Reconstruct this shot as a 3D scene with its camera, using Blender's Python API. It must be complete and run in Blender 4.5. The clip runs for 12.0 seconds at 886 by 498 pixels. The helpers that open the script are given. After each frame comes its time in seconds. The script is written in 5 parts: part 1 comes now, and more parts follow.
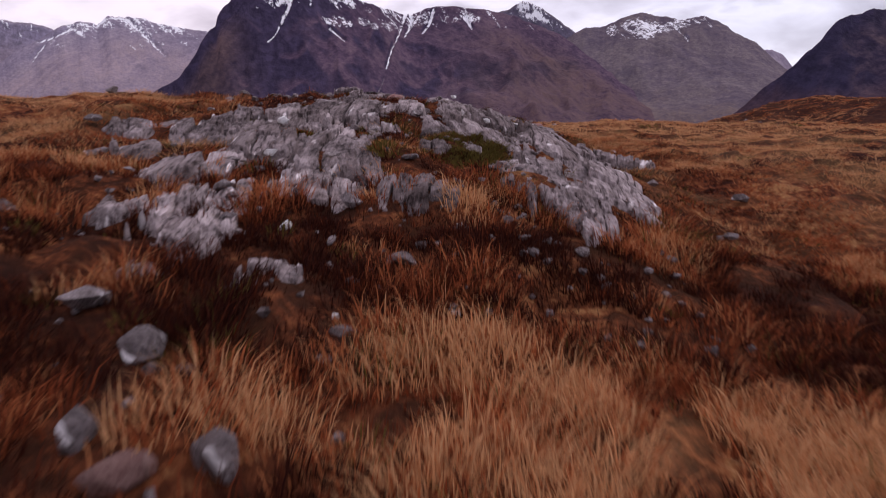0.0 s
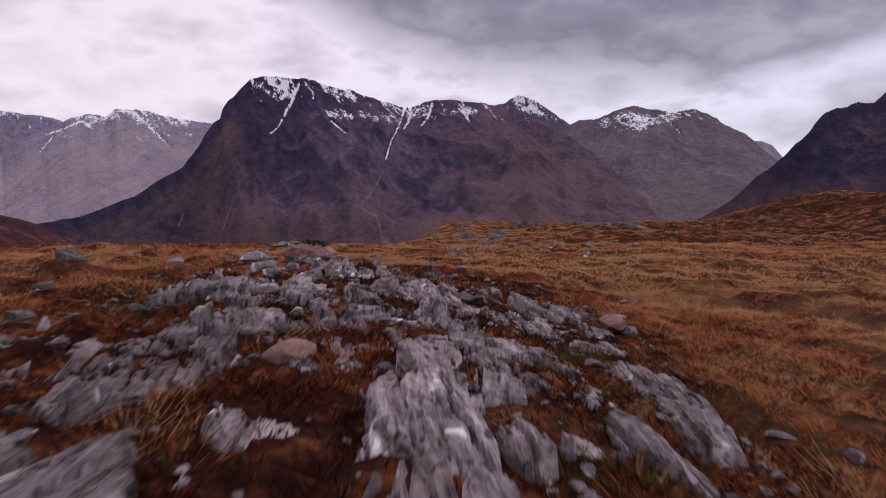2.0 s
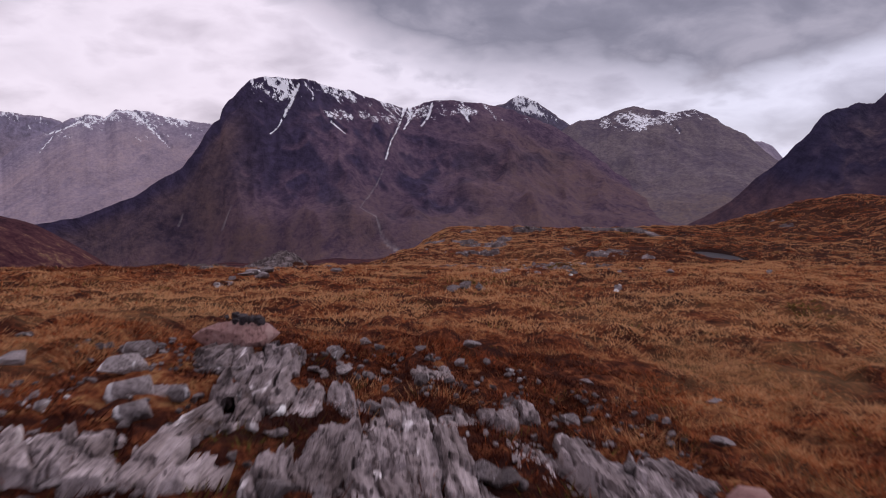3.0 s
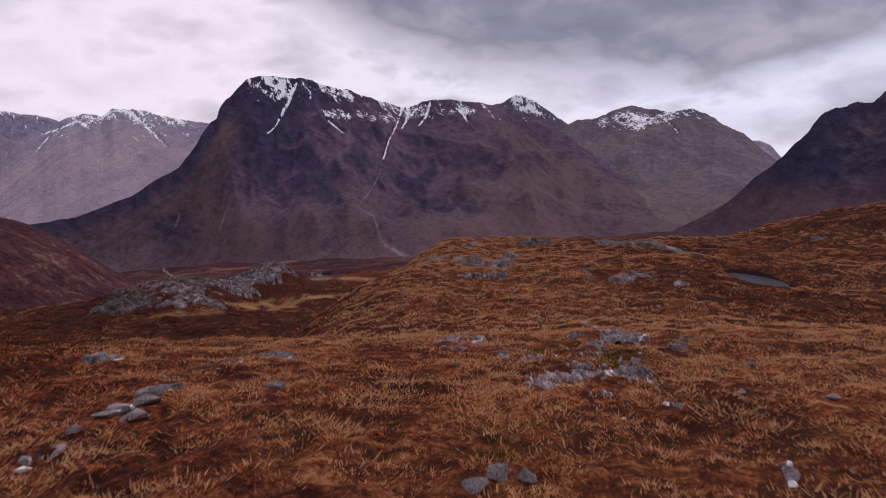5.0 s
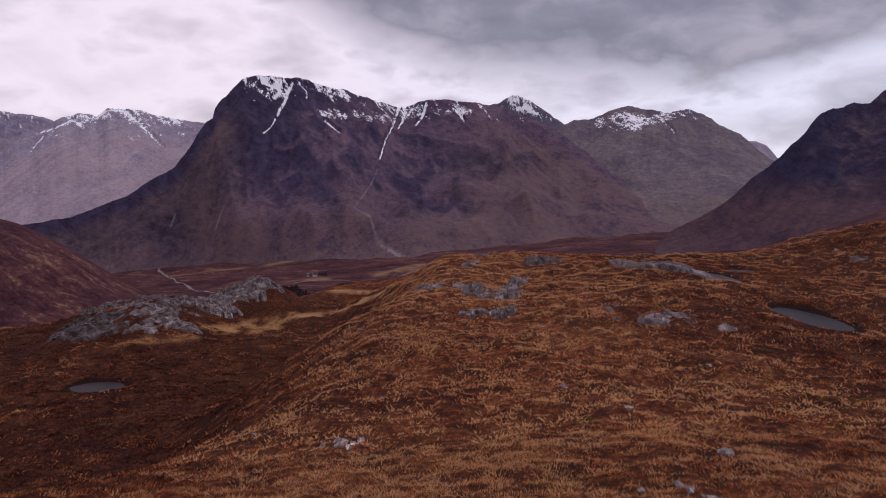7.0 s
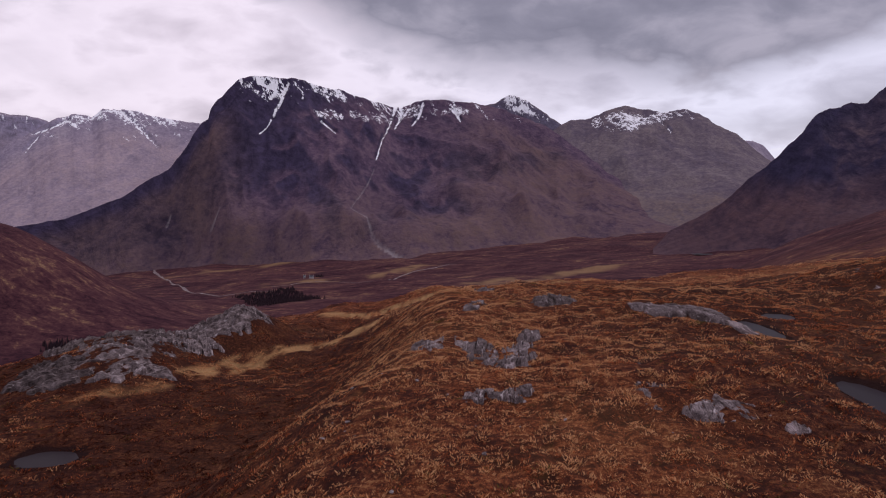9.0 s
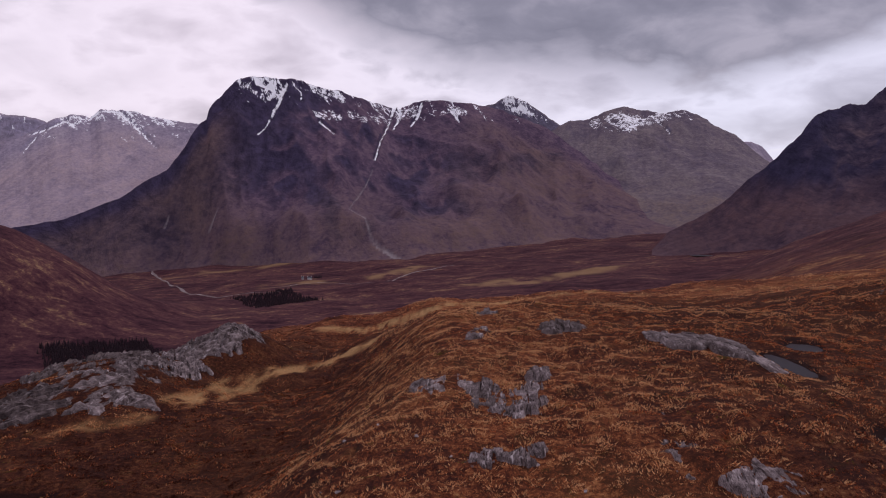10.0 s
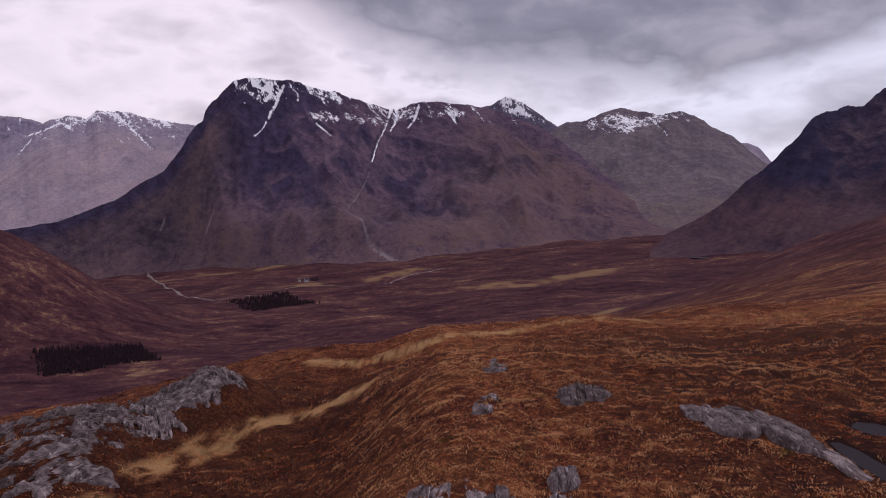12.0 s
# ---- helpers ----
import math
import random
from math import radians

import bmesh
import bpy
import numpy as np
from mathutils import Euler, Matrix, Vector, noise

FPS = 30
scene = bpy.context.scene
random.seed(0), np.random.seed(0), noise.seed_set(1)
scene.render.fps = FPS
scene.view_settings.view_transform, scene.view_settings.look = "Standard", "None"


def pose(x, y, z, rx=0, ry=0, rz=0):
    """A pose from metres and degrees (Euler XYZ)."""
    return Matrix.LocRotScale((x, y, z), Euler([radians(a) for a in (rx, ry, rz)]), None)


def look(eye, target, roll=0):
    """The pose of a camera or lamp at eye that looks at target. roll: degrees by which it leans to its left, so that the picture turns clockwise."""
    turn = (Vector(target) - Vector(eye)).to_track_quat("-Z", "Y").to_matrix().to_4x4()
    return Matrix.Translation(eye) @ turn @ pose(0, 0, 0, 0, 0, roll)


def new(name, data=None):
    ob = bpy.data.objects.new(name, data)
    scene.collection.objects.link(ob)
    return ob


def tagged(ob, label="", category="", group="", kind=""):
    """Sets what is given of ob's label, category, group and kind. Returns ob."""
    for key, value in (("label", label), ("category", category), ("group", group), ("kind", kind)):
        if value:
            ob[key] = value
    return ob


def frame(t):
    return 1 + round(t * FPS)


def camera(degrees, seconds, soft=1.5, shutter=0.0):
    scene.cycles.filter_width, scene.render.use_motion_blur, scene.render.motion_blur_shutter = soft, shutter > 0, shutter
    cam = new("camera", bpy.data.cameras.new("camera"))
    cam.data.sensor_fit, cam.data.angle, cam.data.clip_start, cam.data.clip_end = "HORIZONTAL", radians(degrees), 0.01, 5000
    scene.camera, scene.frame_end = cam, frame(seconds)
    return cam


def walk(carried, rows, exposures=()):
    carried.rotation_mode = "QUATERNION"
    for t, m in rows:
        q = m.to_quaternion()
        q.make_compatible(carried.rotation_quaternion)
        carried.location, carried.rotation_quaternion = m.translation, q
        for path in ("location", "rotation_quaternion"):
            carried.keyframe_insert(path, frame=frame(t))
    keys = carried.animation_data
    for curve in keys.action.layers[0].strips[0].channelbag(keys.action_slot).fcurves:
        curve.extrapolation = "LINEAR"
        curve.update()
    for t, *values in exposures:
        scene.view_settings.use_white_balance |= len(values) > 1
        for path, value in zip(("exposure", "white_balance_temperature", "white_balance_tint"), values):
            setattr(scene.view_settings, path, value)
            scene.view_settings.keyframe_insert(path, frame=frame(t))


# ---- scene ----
cam = camera(64.5, 12.0, soft=1.05, shutter=0.3)
PATH = [
    (0, (-0.077, -7.530, 1.050), (-0.124, 12.052, -3.015), -0.01),
    (0.5, (-0.078, -6.060, 1.255), (-0.119, 13.643, -2.182), -0.11),
    (1, (-0.056, -4.499, 1.444), (-0.088, 15.310, -1.314), -0.11),
    (1.5, (-0.033, -3.011, 1.638), (-0.047, 16.876, -0.487), -0.08),
    (2, (-0.017, -1.406, 1.839), (-0.017, 18.528, 0.218), -0.00),
    (2.5, (0.000, -0.000, 2.000), (0.000, 19.935, 0.385), 0.00),
    (3, (-0.019, 1.594, 2.210), (-0.015, 21.529, 0.601), -0.00),
    (5, (-0.147, 8.248, 3.192), (-0.086, 28.181, 1.562), -0.03),
    (5.5, (-0.175, 9.912, 3.405), (-0.089, 29.845, 1.774), 0.03),
    (6, (-0.202, 11.721, 3.633), (-0.091, 31.654, 2.006), 0.04),
    (6.5, (-0.218, 13.382, 3.889), (-0.084, 33.315, 2.267), 0.06),
    (7, (-0.238, 15.199, 4.442), (-0.077, 35.132, 2.811), 0.03),
    (9, (-0.414, 22.001, 7.131), (-0.163, 41.933, 5.496), -0.08),
    (9.5, (-0.462, 23.804, 7.820), (-0.192, 43.736, 6.194), -0.06),
    (10, (-0.543, 25.796, 8.583), (-0.250, 45.728, 6.962), -0.05),
    (10.5, (-0.611, 27.615, 9.261), (-0.292, 47.547, 7.645), -0.05),
    (11, (-0.657, 29.714, 10.047), (-0.321, 49.646, 8.435), -0.06),
    (11.5, (-0.710, 31.648, 10.796), (-0.357, 51.581, 9.193), -0.07),
    (12, (-0.764, 33.703, 11.587), (-0.393, 53.636, 9.991), -0.07),
]
walk(cam, [(t, look(eye, target, roll)) for t, eye, target, roll in PATH], exposures=[(0, -0.08, 6350, 27), (0.5, -0.18, 6350, 27), (1.4, -0.3, 6350, 27), (12, -0.3, 6350, 27)])


# ---------------------------------------------------------------- sky and light
def ramp(nt, fac, stops, inter="LINEAR"):
    r = nt.nodes.new("ShaderNodeValToRGB")
    r.color_ramp.interpolation = inter
    while len(r.color_ramp.elements) < len(stops):
        r.color_ramp.elements.new(0.5)
    for e, (p, c) in zip(r.color_ramp.elements, stops):
        e.position, e.color = p, (*c, 1)
    nt.links.new(fac, r.inputs[0])
    return r.outputs[0]


def math_node(nt, op, a, b=None, clamp=False):
    n = nt.nodes.new("ShaderNodeMath")
    n.operation, n.use_clamp = op, clamp
    for i, v in enumerate((a, b)):
        if v is None:
            continue
        if isinstance(v, (int, float)):
            n.inputs[i].default_value = v
        else:
            nt.links.new(v, n.inputs[i])
    return n.outputs[0]


def noise_node(nt, vec, scale, detail=4.0, rough=0.55, distortion=0.0):
    n = nt.nodes.new("ShaderNodeTexNoise")
    n.inputs["Scale"].default_value, n.inputs["Detail"].default_value = scale, detail
    n.inputs["Roughness"].default_value, n.inputs["Distortion"].default_value = rough, distortion
    if vec is not None:
        nt.links.new(vec, n.inputs["Vector"])
    return n.outputs["Fac"]


def mix_node(nt, fac, a, b, blend="MIX"):
    n = nt.nodes.new("ShaderNodeMix")
    n.data_type, n.blend_type = "RGBA", blend
    for sock, v in ((n.inputs[0], fac), (n.inputs[6], a), (n.inputs[7], b)):
        if isinstance(v, (int, float)):
            sock.default_value = v
        elif isinstance(v, tuple):
            sock.default_value = (*v, 1)
        else:
            nt.links.new(v, sock)
    return n.outputs[2]


world = bpy.data.worlds.new("overcast_sky")
scene.world = world
world.use_nodes = True
wt = world.node_tree
coord = wt.nodes.new("ShaderNodeTexCoord").outputs["Generated"]
sep = wt.nodes.new("ShaderNodeSeparateXYZ")
wt.links.new(coord, sep.inputs[0])
DEG = 57.2958
bearing = math_node(wt, "MULTIPLY", math_node(wt, "ARCTAN2", sep.outputs[0], sep.outputs[1]), DEG)
height = math_node(wt, "MULTIPLY", math_node(wt, "ARCSINE", sep.outputs[2]), DEG)
# cloud deck seen in perspective: directions laid out on a flat layer overhead
low = math_node(wt, "ADD", math_node(wt, "MAXIMUM", sep.outputs[2], 0.0), 0.34)
flat = wt.nodes.new("ShaderNodeCombineXYZ")
wt.links.new(math_node(wt, "DIVIDE", sep.outputs[0], low), flat.inputs[0])
wt.links.new(math_node(wt, "DIVIDE", sep.outputs[1], low), flat.inputs[1])
billow = noise_node(wt, flat.outputs[0], 1.9, 4.0, 0.5, 0.2)
wisps = noise_node(wt, flat.outputs[0], 5.5, 5.0, 0.55, 0.3)
# lower edge of the grey deck, in degrees, from bearing -40 to 40
brim = ramp(wt, math_node(wt, "ADD", math_node(wt, "MULTIPLY", bearing, 0.0125), 0.5),
            [(p, (h / 20, h / 20, h / 20)) for p, h in ((0.0, 9.5), (0.09, 10.2), (0.14, 13.6), (0.20, 14.8), (0.30, 15.6), (0.36, 13.4), (0.43, 10.6), (0.54, 8.3), (0.68, 7.2), (0.78, 7.3), (0.85, 8.6), (0.92, 9.8), (1.0, 10.3))])
above = math_node(wt, "SUBTRACT", height, math_node(wt, "MULTIPLY", brim, 20.0))
above = math_node(wt, "ADD", above, math_node(wt, "MULTIPLY", math_node(wt, "SUBTRACT", billow, 0.5), 14.0))
above = math_node(wt, "ADD", above, math_node(wt, "MULTIPLY", math_node(wt, "SUBTRACT", wisps, 0.5), 6.0))
deck = math_node(wt, "MULTIPLY", above, 0.30, clamp=True)
# overhead, out of view, the deck is thinned to give the land light
deck = math_node(wt, "MULTIPLY", deck, ramp(wt, math_node(wt, "MULTIPLY", height, 1 / 90), [(0.20, (1, 1, 1)), (0.42, (0.12, 0.12, 0.12))]))
deck = math_node(wt, "MULTIPLY", deck, ramp(wt, math_node(wt, "ADD", math_node(wt, "MULTIPLY", bearing, 0.0125), 0.5), [(0.20, (0.55, 0.55, 0.55)), (0.42, (1, 1, 1))]))
# a thin grey bank low down over the pass
bank = math_node(wt, "SUBTRACT", 1.0, math_node(wt, "ABSOLUTE", math_node(wt, "MULTIPLY", math_node(wt, "SUBTRACT", height, 4.9), 0.75)), clamp=True)
bank = math_node(wt, "MULTIPLY", bank, ramp(wt, math_node(wt, "ADD", math_node(wt, "MULTIPLY", bearing, 0.0125), 0.5), [(0.74, (0, 0, 0)), (0.80, (0.6, 0.6, 0.6))]))
deck = math_node(wt, "MAXIMUM", deck, math_node(wt, "MULTIPLY", bank, wisps))
soft = ramp(wt, math_node(wt, "ADD", math_node(wt, "MULTIPLY", billow, 0.72), math_node(wt, "MULTIPLY", wisps, 0.28)),
            [(0.34, (0.56, 0.53, 0.56)), (0.44, (0.80, 0.765, 0.79)), (0.53, (1.06, 1.03, 1.05)), (0.62, (0.95, 0.92, 0.94)), (0.70, (0.72, 0.695, 0.72))])
dark = ramp(wt, math_node(wt, "ADD", math_node(wt, "MULTIPLY", billow, 0.5), math_node(wt, "MULTIPLY", wisps, 0.5)),
            [(0.36, (0.19, 0.192, 0.228)), (0.5, (0.28, 0.283, 0.325)), (0.62, (0.44, 0.438, 0.48))])
cool = ramp(wt, math_node(wt, "ADD", math_node(wt, "MULTIPLY", bearing, 0.01), 0.5), [(0.34, (0.96, 0.945, 0.955)), (0.72, (0.82, 0.89, 0.95))])
soft = mix_node(wt, 1.0, soft, cool, "MULTIPLY")
cloud = mix_node(wt, deck, soft, dark)
sky = wt.nodes.new("ShaderNodeTexSky")
sky.sky_type, sky.sun_disc = "NISHITA", False
sky.sun_elevation, sky.sun_rotation = radians(36), radians(68)
clear = wt.nodes.new("ShaderNodeBackground")
clear.inputs[1].default_value = 0.012
wt.links.new(sky.outputs[0], clear.inputs[0])
back = wt.nodes["Background"]
back.inputs[1].default_value = 1.0
wt.links.new(cloud, back.inputs[0])
both = wt.nodes.new("ShaderNodeAddShader")
wt.links.new(clear.outputs[0], both.inputs[0])
wt.links.new(back.outputs[0], both.inputs[1])
wt.links.new(both.outputs[0], wt.nodes["World Output"].inputs[0])

sun = new("sun", bpy.data.lights.new("sun", "SUN"))
sun.data.energy, sun.data.angle, sun.data.color = 1.1, radians(12), (1.0, 0.94, 0.88)
sun.matrix_world = look((50 * math.sin(radians(68)), 50 * math.cos(radians(68)), 50 * math.tan(radians(36))), (0, 0, 0))


# ---------------------------------------------------------------- materials
def material(name, rough=0.9, spec=0.04):
    m = bpy.data.materials.new(name)
    m.use_nodes = True
    b = m.node_tree.nodes["Principled BSDF"]
    b.inputs["Roughness"].default_value = rough
    b.inputs["Specular IOR Level"].default_value = spec
    return m, m.node_tree, b


def place_node(nt, scale=(1, 1, 1), local=False):
    """World position, or the object's own, stretched."""
    m = nt.nodes.new("ShaderNodeMapping")
    m.inputs["Scale"].default_value = scale
    src = nt.nodes.new("ShaderNodeTexCoord").outputs["Object"] if local else nt.nodes.new("ShaderNodeNewGeometry").outputs["Position"]
    nt.links.new(src, m.inputs["Vector"])
    return m.outputs[0]


def attr_node(nt, name):
    a = nt.nodes.new("ShaderNodeAttribute")
    a.attribute_name = name
    return a.outputs["Fac"]


def bump_node(nt, b, h, strength, dist):
    n = nt.nodes.new("ShaderNodeBump")
    n.inputs["Strength"].default_value, n.inputs["Distance"].default_value = strength, dist
    nt.links.new(h, n.inputs["Height"])
    nt.links.new(n.outputs[0], b.inputs["Normal"])


# moorland turf: russet deer grass, straw, heather and peat
turf, nt, b = material("moor_turf", 0.95)
pos = place_node(nt)
n_big = noise_node(nt, pos, 0.055, 4, 0.6)
n_mid = noise_node(nt, pos, 0.45, 5, 0.65, 0.6)
n_small = noise_node(nt, pos, 3.6, 4, 0.65, 0.3)
n_fine = noise_node(nt, pos, 15.0, 5, 0.72)
tone = math_node(nt, "ADD", math_node(nt, "MULTIPLY", n_mid, 0.28), math_node(nt, "ADD", math_node(nt, "MULTIPLY", n_small, 0.37), math_node(nt, "MULTIPLY", n_fine, 0.35)))
near_c = ramp(nt, tone, [(0.43, (0.011, 0.004, 0.004)), (0.475, (0.050, 0.014, 0.008)), (0.51, (0.14, 0.036, 0.015)), (0.55, (0.31, 0.098, 0.037)), (0.60, (0.52, 0.255, 0.105))])
moss = ramp(nt, noise_node(nt, pos, 0.8, 3, 0.6), [(0.60, (0, 0, 0)), (0.68, (1, 1, 1))])
near_c = mix_node(nt, math_node(nt, "MULTIPLY", moss, 0.2), near_c, (0.105, 0.085, 0.018))
heath = ramp(nt, n_big, [(0.38, (0.06, 0.018, 0.015)), (0.5, (0.13, 0.042, 0.020)), (0.62, (0.21, 0.090, 0.036))])
near_c = mix_node(nt, 0.25, near_c, heath)
straw = math_node(nt, "MULTIPLY", attr_node(nt, "straw"), math_node(nt, "ADD", 0.35, n_small))
# the glen floor, half a mile off and more: heather, bog and bleached grass in long strips
far_n = noise_node(nt, place_node(nt, (0.0050, 0.0090, 0.004)), 1.0, 7, 0.68, 0.8)
far_f = noise_node(nt, place_node(nt, (0.085, 0.12, 0.08)), 1.0, 7, 0.82, 0.5)
far_m = noise_node(nt, place_node(nt, (0.014, 0.045, 0.02)), 1.0, 6, 0.7, 0.6)
far_t = math_node(nt, "ADD", math_node(nt, "MULTIPLY", far_n, 0.30), math_node(nt, "ADD", math_node(nt, "MULTIPLY", far_m, 0.34), math_node(nt, "MULTIPLY", far_f, 0.36)))
far_c = ramp(nt, far_t, [(0.415, (0.022, 0.0085, 0.014)), (0.485, (0.058, 0.0225, 0.029)), (0.54, (0.096, 0.041, 0.041)), (0.575, (0.17, 0.092, 0.058)), (0.625, (0.31, 0.20, 0.12))])
# the slopes between: rust, dark heather and bleached grass in bands along the hill
slant = place_node(nt, (0.030, 0.085, 0.05))
slant.node.inputs["Rotation"].default_value = (0, 0, radians(-32))
mid_n = noise_node(nt, slant, 1.0, 7, 0.72, 0.7)
mid_f = noise_node(nt, place_node(nt, (0.34, 0.42, 0.3)), 1.0, 5, 0.7)
mid_t = math_node(nt, "ADD", math_node(nt, "MULTIPLY", mid_n, 0.62), math_node(nt, "MULTIPLY", mid_f, 0.38))
mid_c = ramp(nt, mid_t, [(0.41, (0.028, 0.009, 0.010)), (0.48, (0.080, 0.026, 0.019)), (0.54, (0.145, 0.054, 0.028)), (0.58, (0.22, 0.105, 0.046)), (0.64, (0.36, 0.21, 0.095))])
near_c = mix_node(nt, attr_node(nt, "mid"), near_c, mid_c)
col = mix_node(nt, attr_node(nt, "far"), near_c, far_c)
col = mix_node(nt, straw, col, mix_node(nt, attr_node(nt, "far"), (0.38, 0.225, 0.10), (0.27, 0.165, 0.085)))
peat = ramp(nt, attr_node(nt, "wet"), [(0.3, (0, 0, 0)), (0.7, (1, 1, 1))])
col = mix_node(nt, peat, col, (0.020, 0.008, 0.007))
nt.links.new(col, b.inputs["Base Color"])
bump_node(nt, b, math_node(nt, "ADD", n_small, math_node(nt, "MULTIPLY", n_fine, 0.5)), 0.9, 0.12)

# grass blades: tone runs over tufts
grass_mat, nt, b = material("deer_grass", 0.8, 0.06)
tn = attr_node(nt, "tone")
blade = ramp(nt, tn, [(0.0, (0.030, 0.008, 0.006)), (0.25, (0.13, 0.030, 0.013)), (0.5, (0.37, 0.094, 0.035)), (0.68, (0.55, 0.195, 0.075)), (0.88, (0.70, 0.385, 0.185)), (0.95, (0.64, 0.36, 0.18)), (1.0, (0.125, 0.096, 0.024))])
var = noise_node(nt, place_node(nt), 30.0, 2, 0.6)
blade = mix_node(nt, 1.0, blade, ramp(nt, var, [(0.3, (0.75, 0.72, 0.7)), (0.7, (1.1, 1.1, 1.1))]), "MULTIPLY")
nt.links.new(blade, b.inputs["Base Color"])
thin = nt.nodes.new("ShaderNodeBsdfTranslucent")
nt.links.new(blade, thin.inputs[0])
leafy = nt.nodes.new("ShaderNodeMixShader")
leafy.inputs[0].default_value = 0.35
nt.links.new(b.outputs[0], leafy.inputs[1])
nt.links.new(thin.outputs[0], leafy.inputs[2])
nt.links.new(leafy.outputs[0], nt.nodes["Material Output"].inputs[0])


def rock_material(name, lo, mid, hi, vein=(0.72, 0.70, 0.71)):
    m, nt, b = material(name, 0.8, 0.08)
    flow = place_node(nt, (17.0, 1.5, 12.0), local=True)
    pos = place_node(nt)
    n1 = noise_node(nt, pos, 1.7, 4, 0.6)
    n2 = noise_node(nt, flow, 1.6, 5, 0.65, 0.3)
    n3 = noise_node(nt, pos, 22.0, 4, 0.7)
    t = math_node(nt, "ADD", math_node(nt, "MULTIPLY", n1, 0.4), math_node(nt, "ADD", math_node(nt, "MULTIPLY", n2, 0.4), math_node(nt, "MULTIPLY", n3, 0.2)))
    c = ramp(nt, t, [(0.38, lo), (0.47, mid), (0.58, hi)])
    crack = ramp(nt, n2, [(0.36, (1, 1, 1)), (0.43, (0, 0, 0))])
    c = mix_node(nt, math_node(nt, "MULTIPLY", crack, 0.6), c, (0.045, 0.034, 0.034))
    q = noise_node(nt, place_node(nt, (5.0, 1.3, 3.0), local=True), 0.9, 4, 0.5, 0.8)
    c = mix_node(nt, ramp(nt, q, [(0.625, (0, 0, 0)), (0.665, (1, 1, 1))]), c, vein)
    lichen = noise_node(nt, pos, 6.0, 5, 0.7)
    c = mix_node(nt, math_node(nt, "MULTIPLY", ramp(nt, lichen, [(0.60, (0, 0, 0)), (0.68, (1, 1, 1))]), 0.40), c, (0.13, 0.085, 0.06))
    r = nt.nodes.new("ShaderNodeObjectInfo").outputs["Random"]
    c = mix_node(nt, 1.0, c, ramp(nt, r, [(0.0, (0.62, 0.58, 0.57)), (0.5, (0.95, 0.92, 0.92)), (1.0, (1.2, 1.17, 1.15))]), "MULTIPLY")
    c = mix_node(nt, 1.0, c, ramp(nt, attr_node(nt, "shade"), [(0.0, (1, 1, 1)), (0.03, (0.58, 0.52, 0.50)), (0.5, (0.98, 0.95, 0.94)), (1.0, (1.38, 1.36, 1.36))]), "MULTIPLY")
    nt.links.new(c, b.inputs["Base Color"])
    bump_node(nt, b, math_node(nt, "ADD", n2, math_node(nt, "MULTIPLY", n3, 0.35)), 0.9, 0.03)
    return m


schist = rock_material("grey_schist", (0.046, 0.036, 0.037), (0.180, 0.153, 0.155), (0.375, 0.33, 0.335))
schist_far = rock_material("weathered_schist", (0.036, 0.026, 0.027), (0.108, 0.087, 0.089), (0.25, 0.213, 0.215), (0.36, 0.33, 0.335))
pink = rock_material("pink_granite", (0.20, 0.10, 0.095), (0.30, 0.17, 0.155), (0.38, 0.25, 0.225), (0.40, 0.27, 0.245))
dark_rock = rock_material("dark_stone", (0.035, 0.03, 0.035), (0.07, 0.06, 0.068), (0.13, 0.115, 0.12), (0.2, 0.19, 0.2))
quartz, nt, b = material("white_quartz", 0.5, 0.3)
nt.links.new(ramp(nt, noise_node(nt, place_node(nt), 14, 4, 0.6), [(0.35, (0.45, 0.42, 0.41)), (0.6, (0.78, 0.76, 0.75))]), b.inputs["Base Color"])

shingle, nt, b = material("river_shingle", 0.9)
nt.links.new(ramp(nt, noise_node(nt, place_node(nt), 0.05, 5, 0.7), [(0.36, (0.09, 0.065, 0.065)), (0.5, (0.19, 0.15, 0.15)), (0.65, (0.34, 0.29, 0.285))]), b.inputs["Base Color"])
bump_node(nt, b, noise_node(nt, place_node(nt), 0.2, 4, 0.6), 0.5, 0.5)

water, nt, b = material("bog_water", 0.38, 0.04)
b.inputs["Base Color"].default_value = (0.018, 0.011, 0.014, 1)
bump_node(nt, b, noise_node(nt, place_node(nt), 5.0, 3, 0.5), 0.06, 0.02)

open_water, nt, b = material("loch_water", 0.4, 0.5)
b.inputs["Base Color"].default_value = (0.02, 0.022, 0.026, 1)


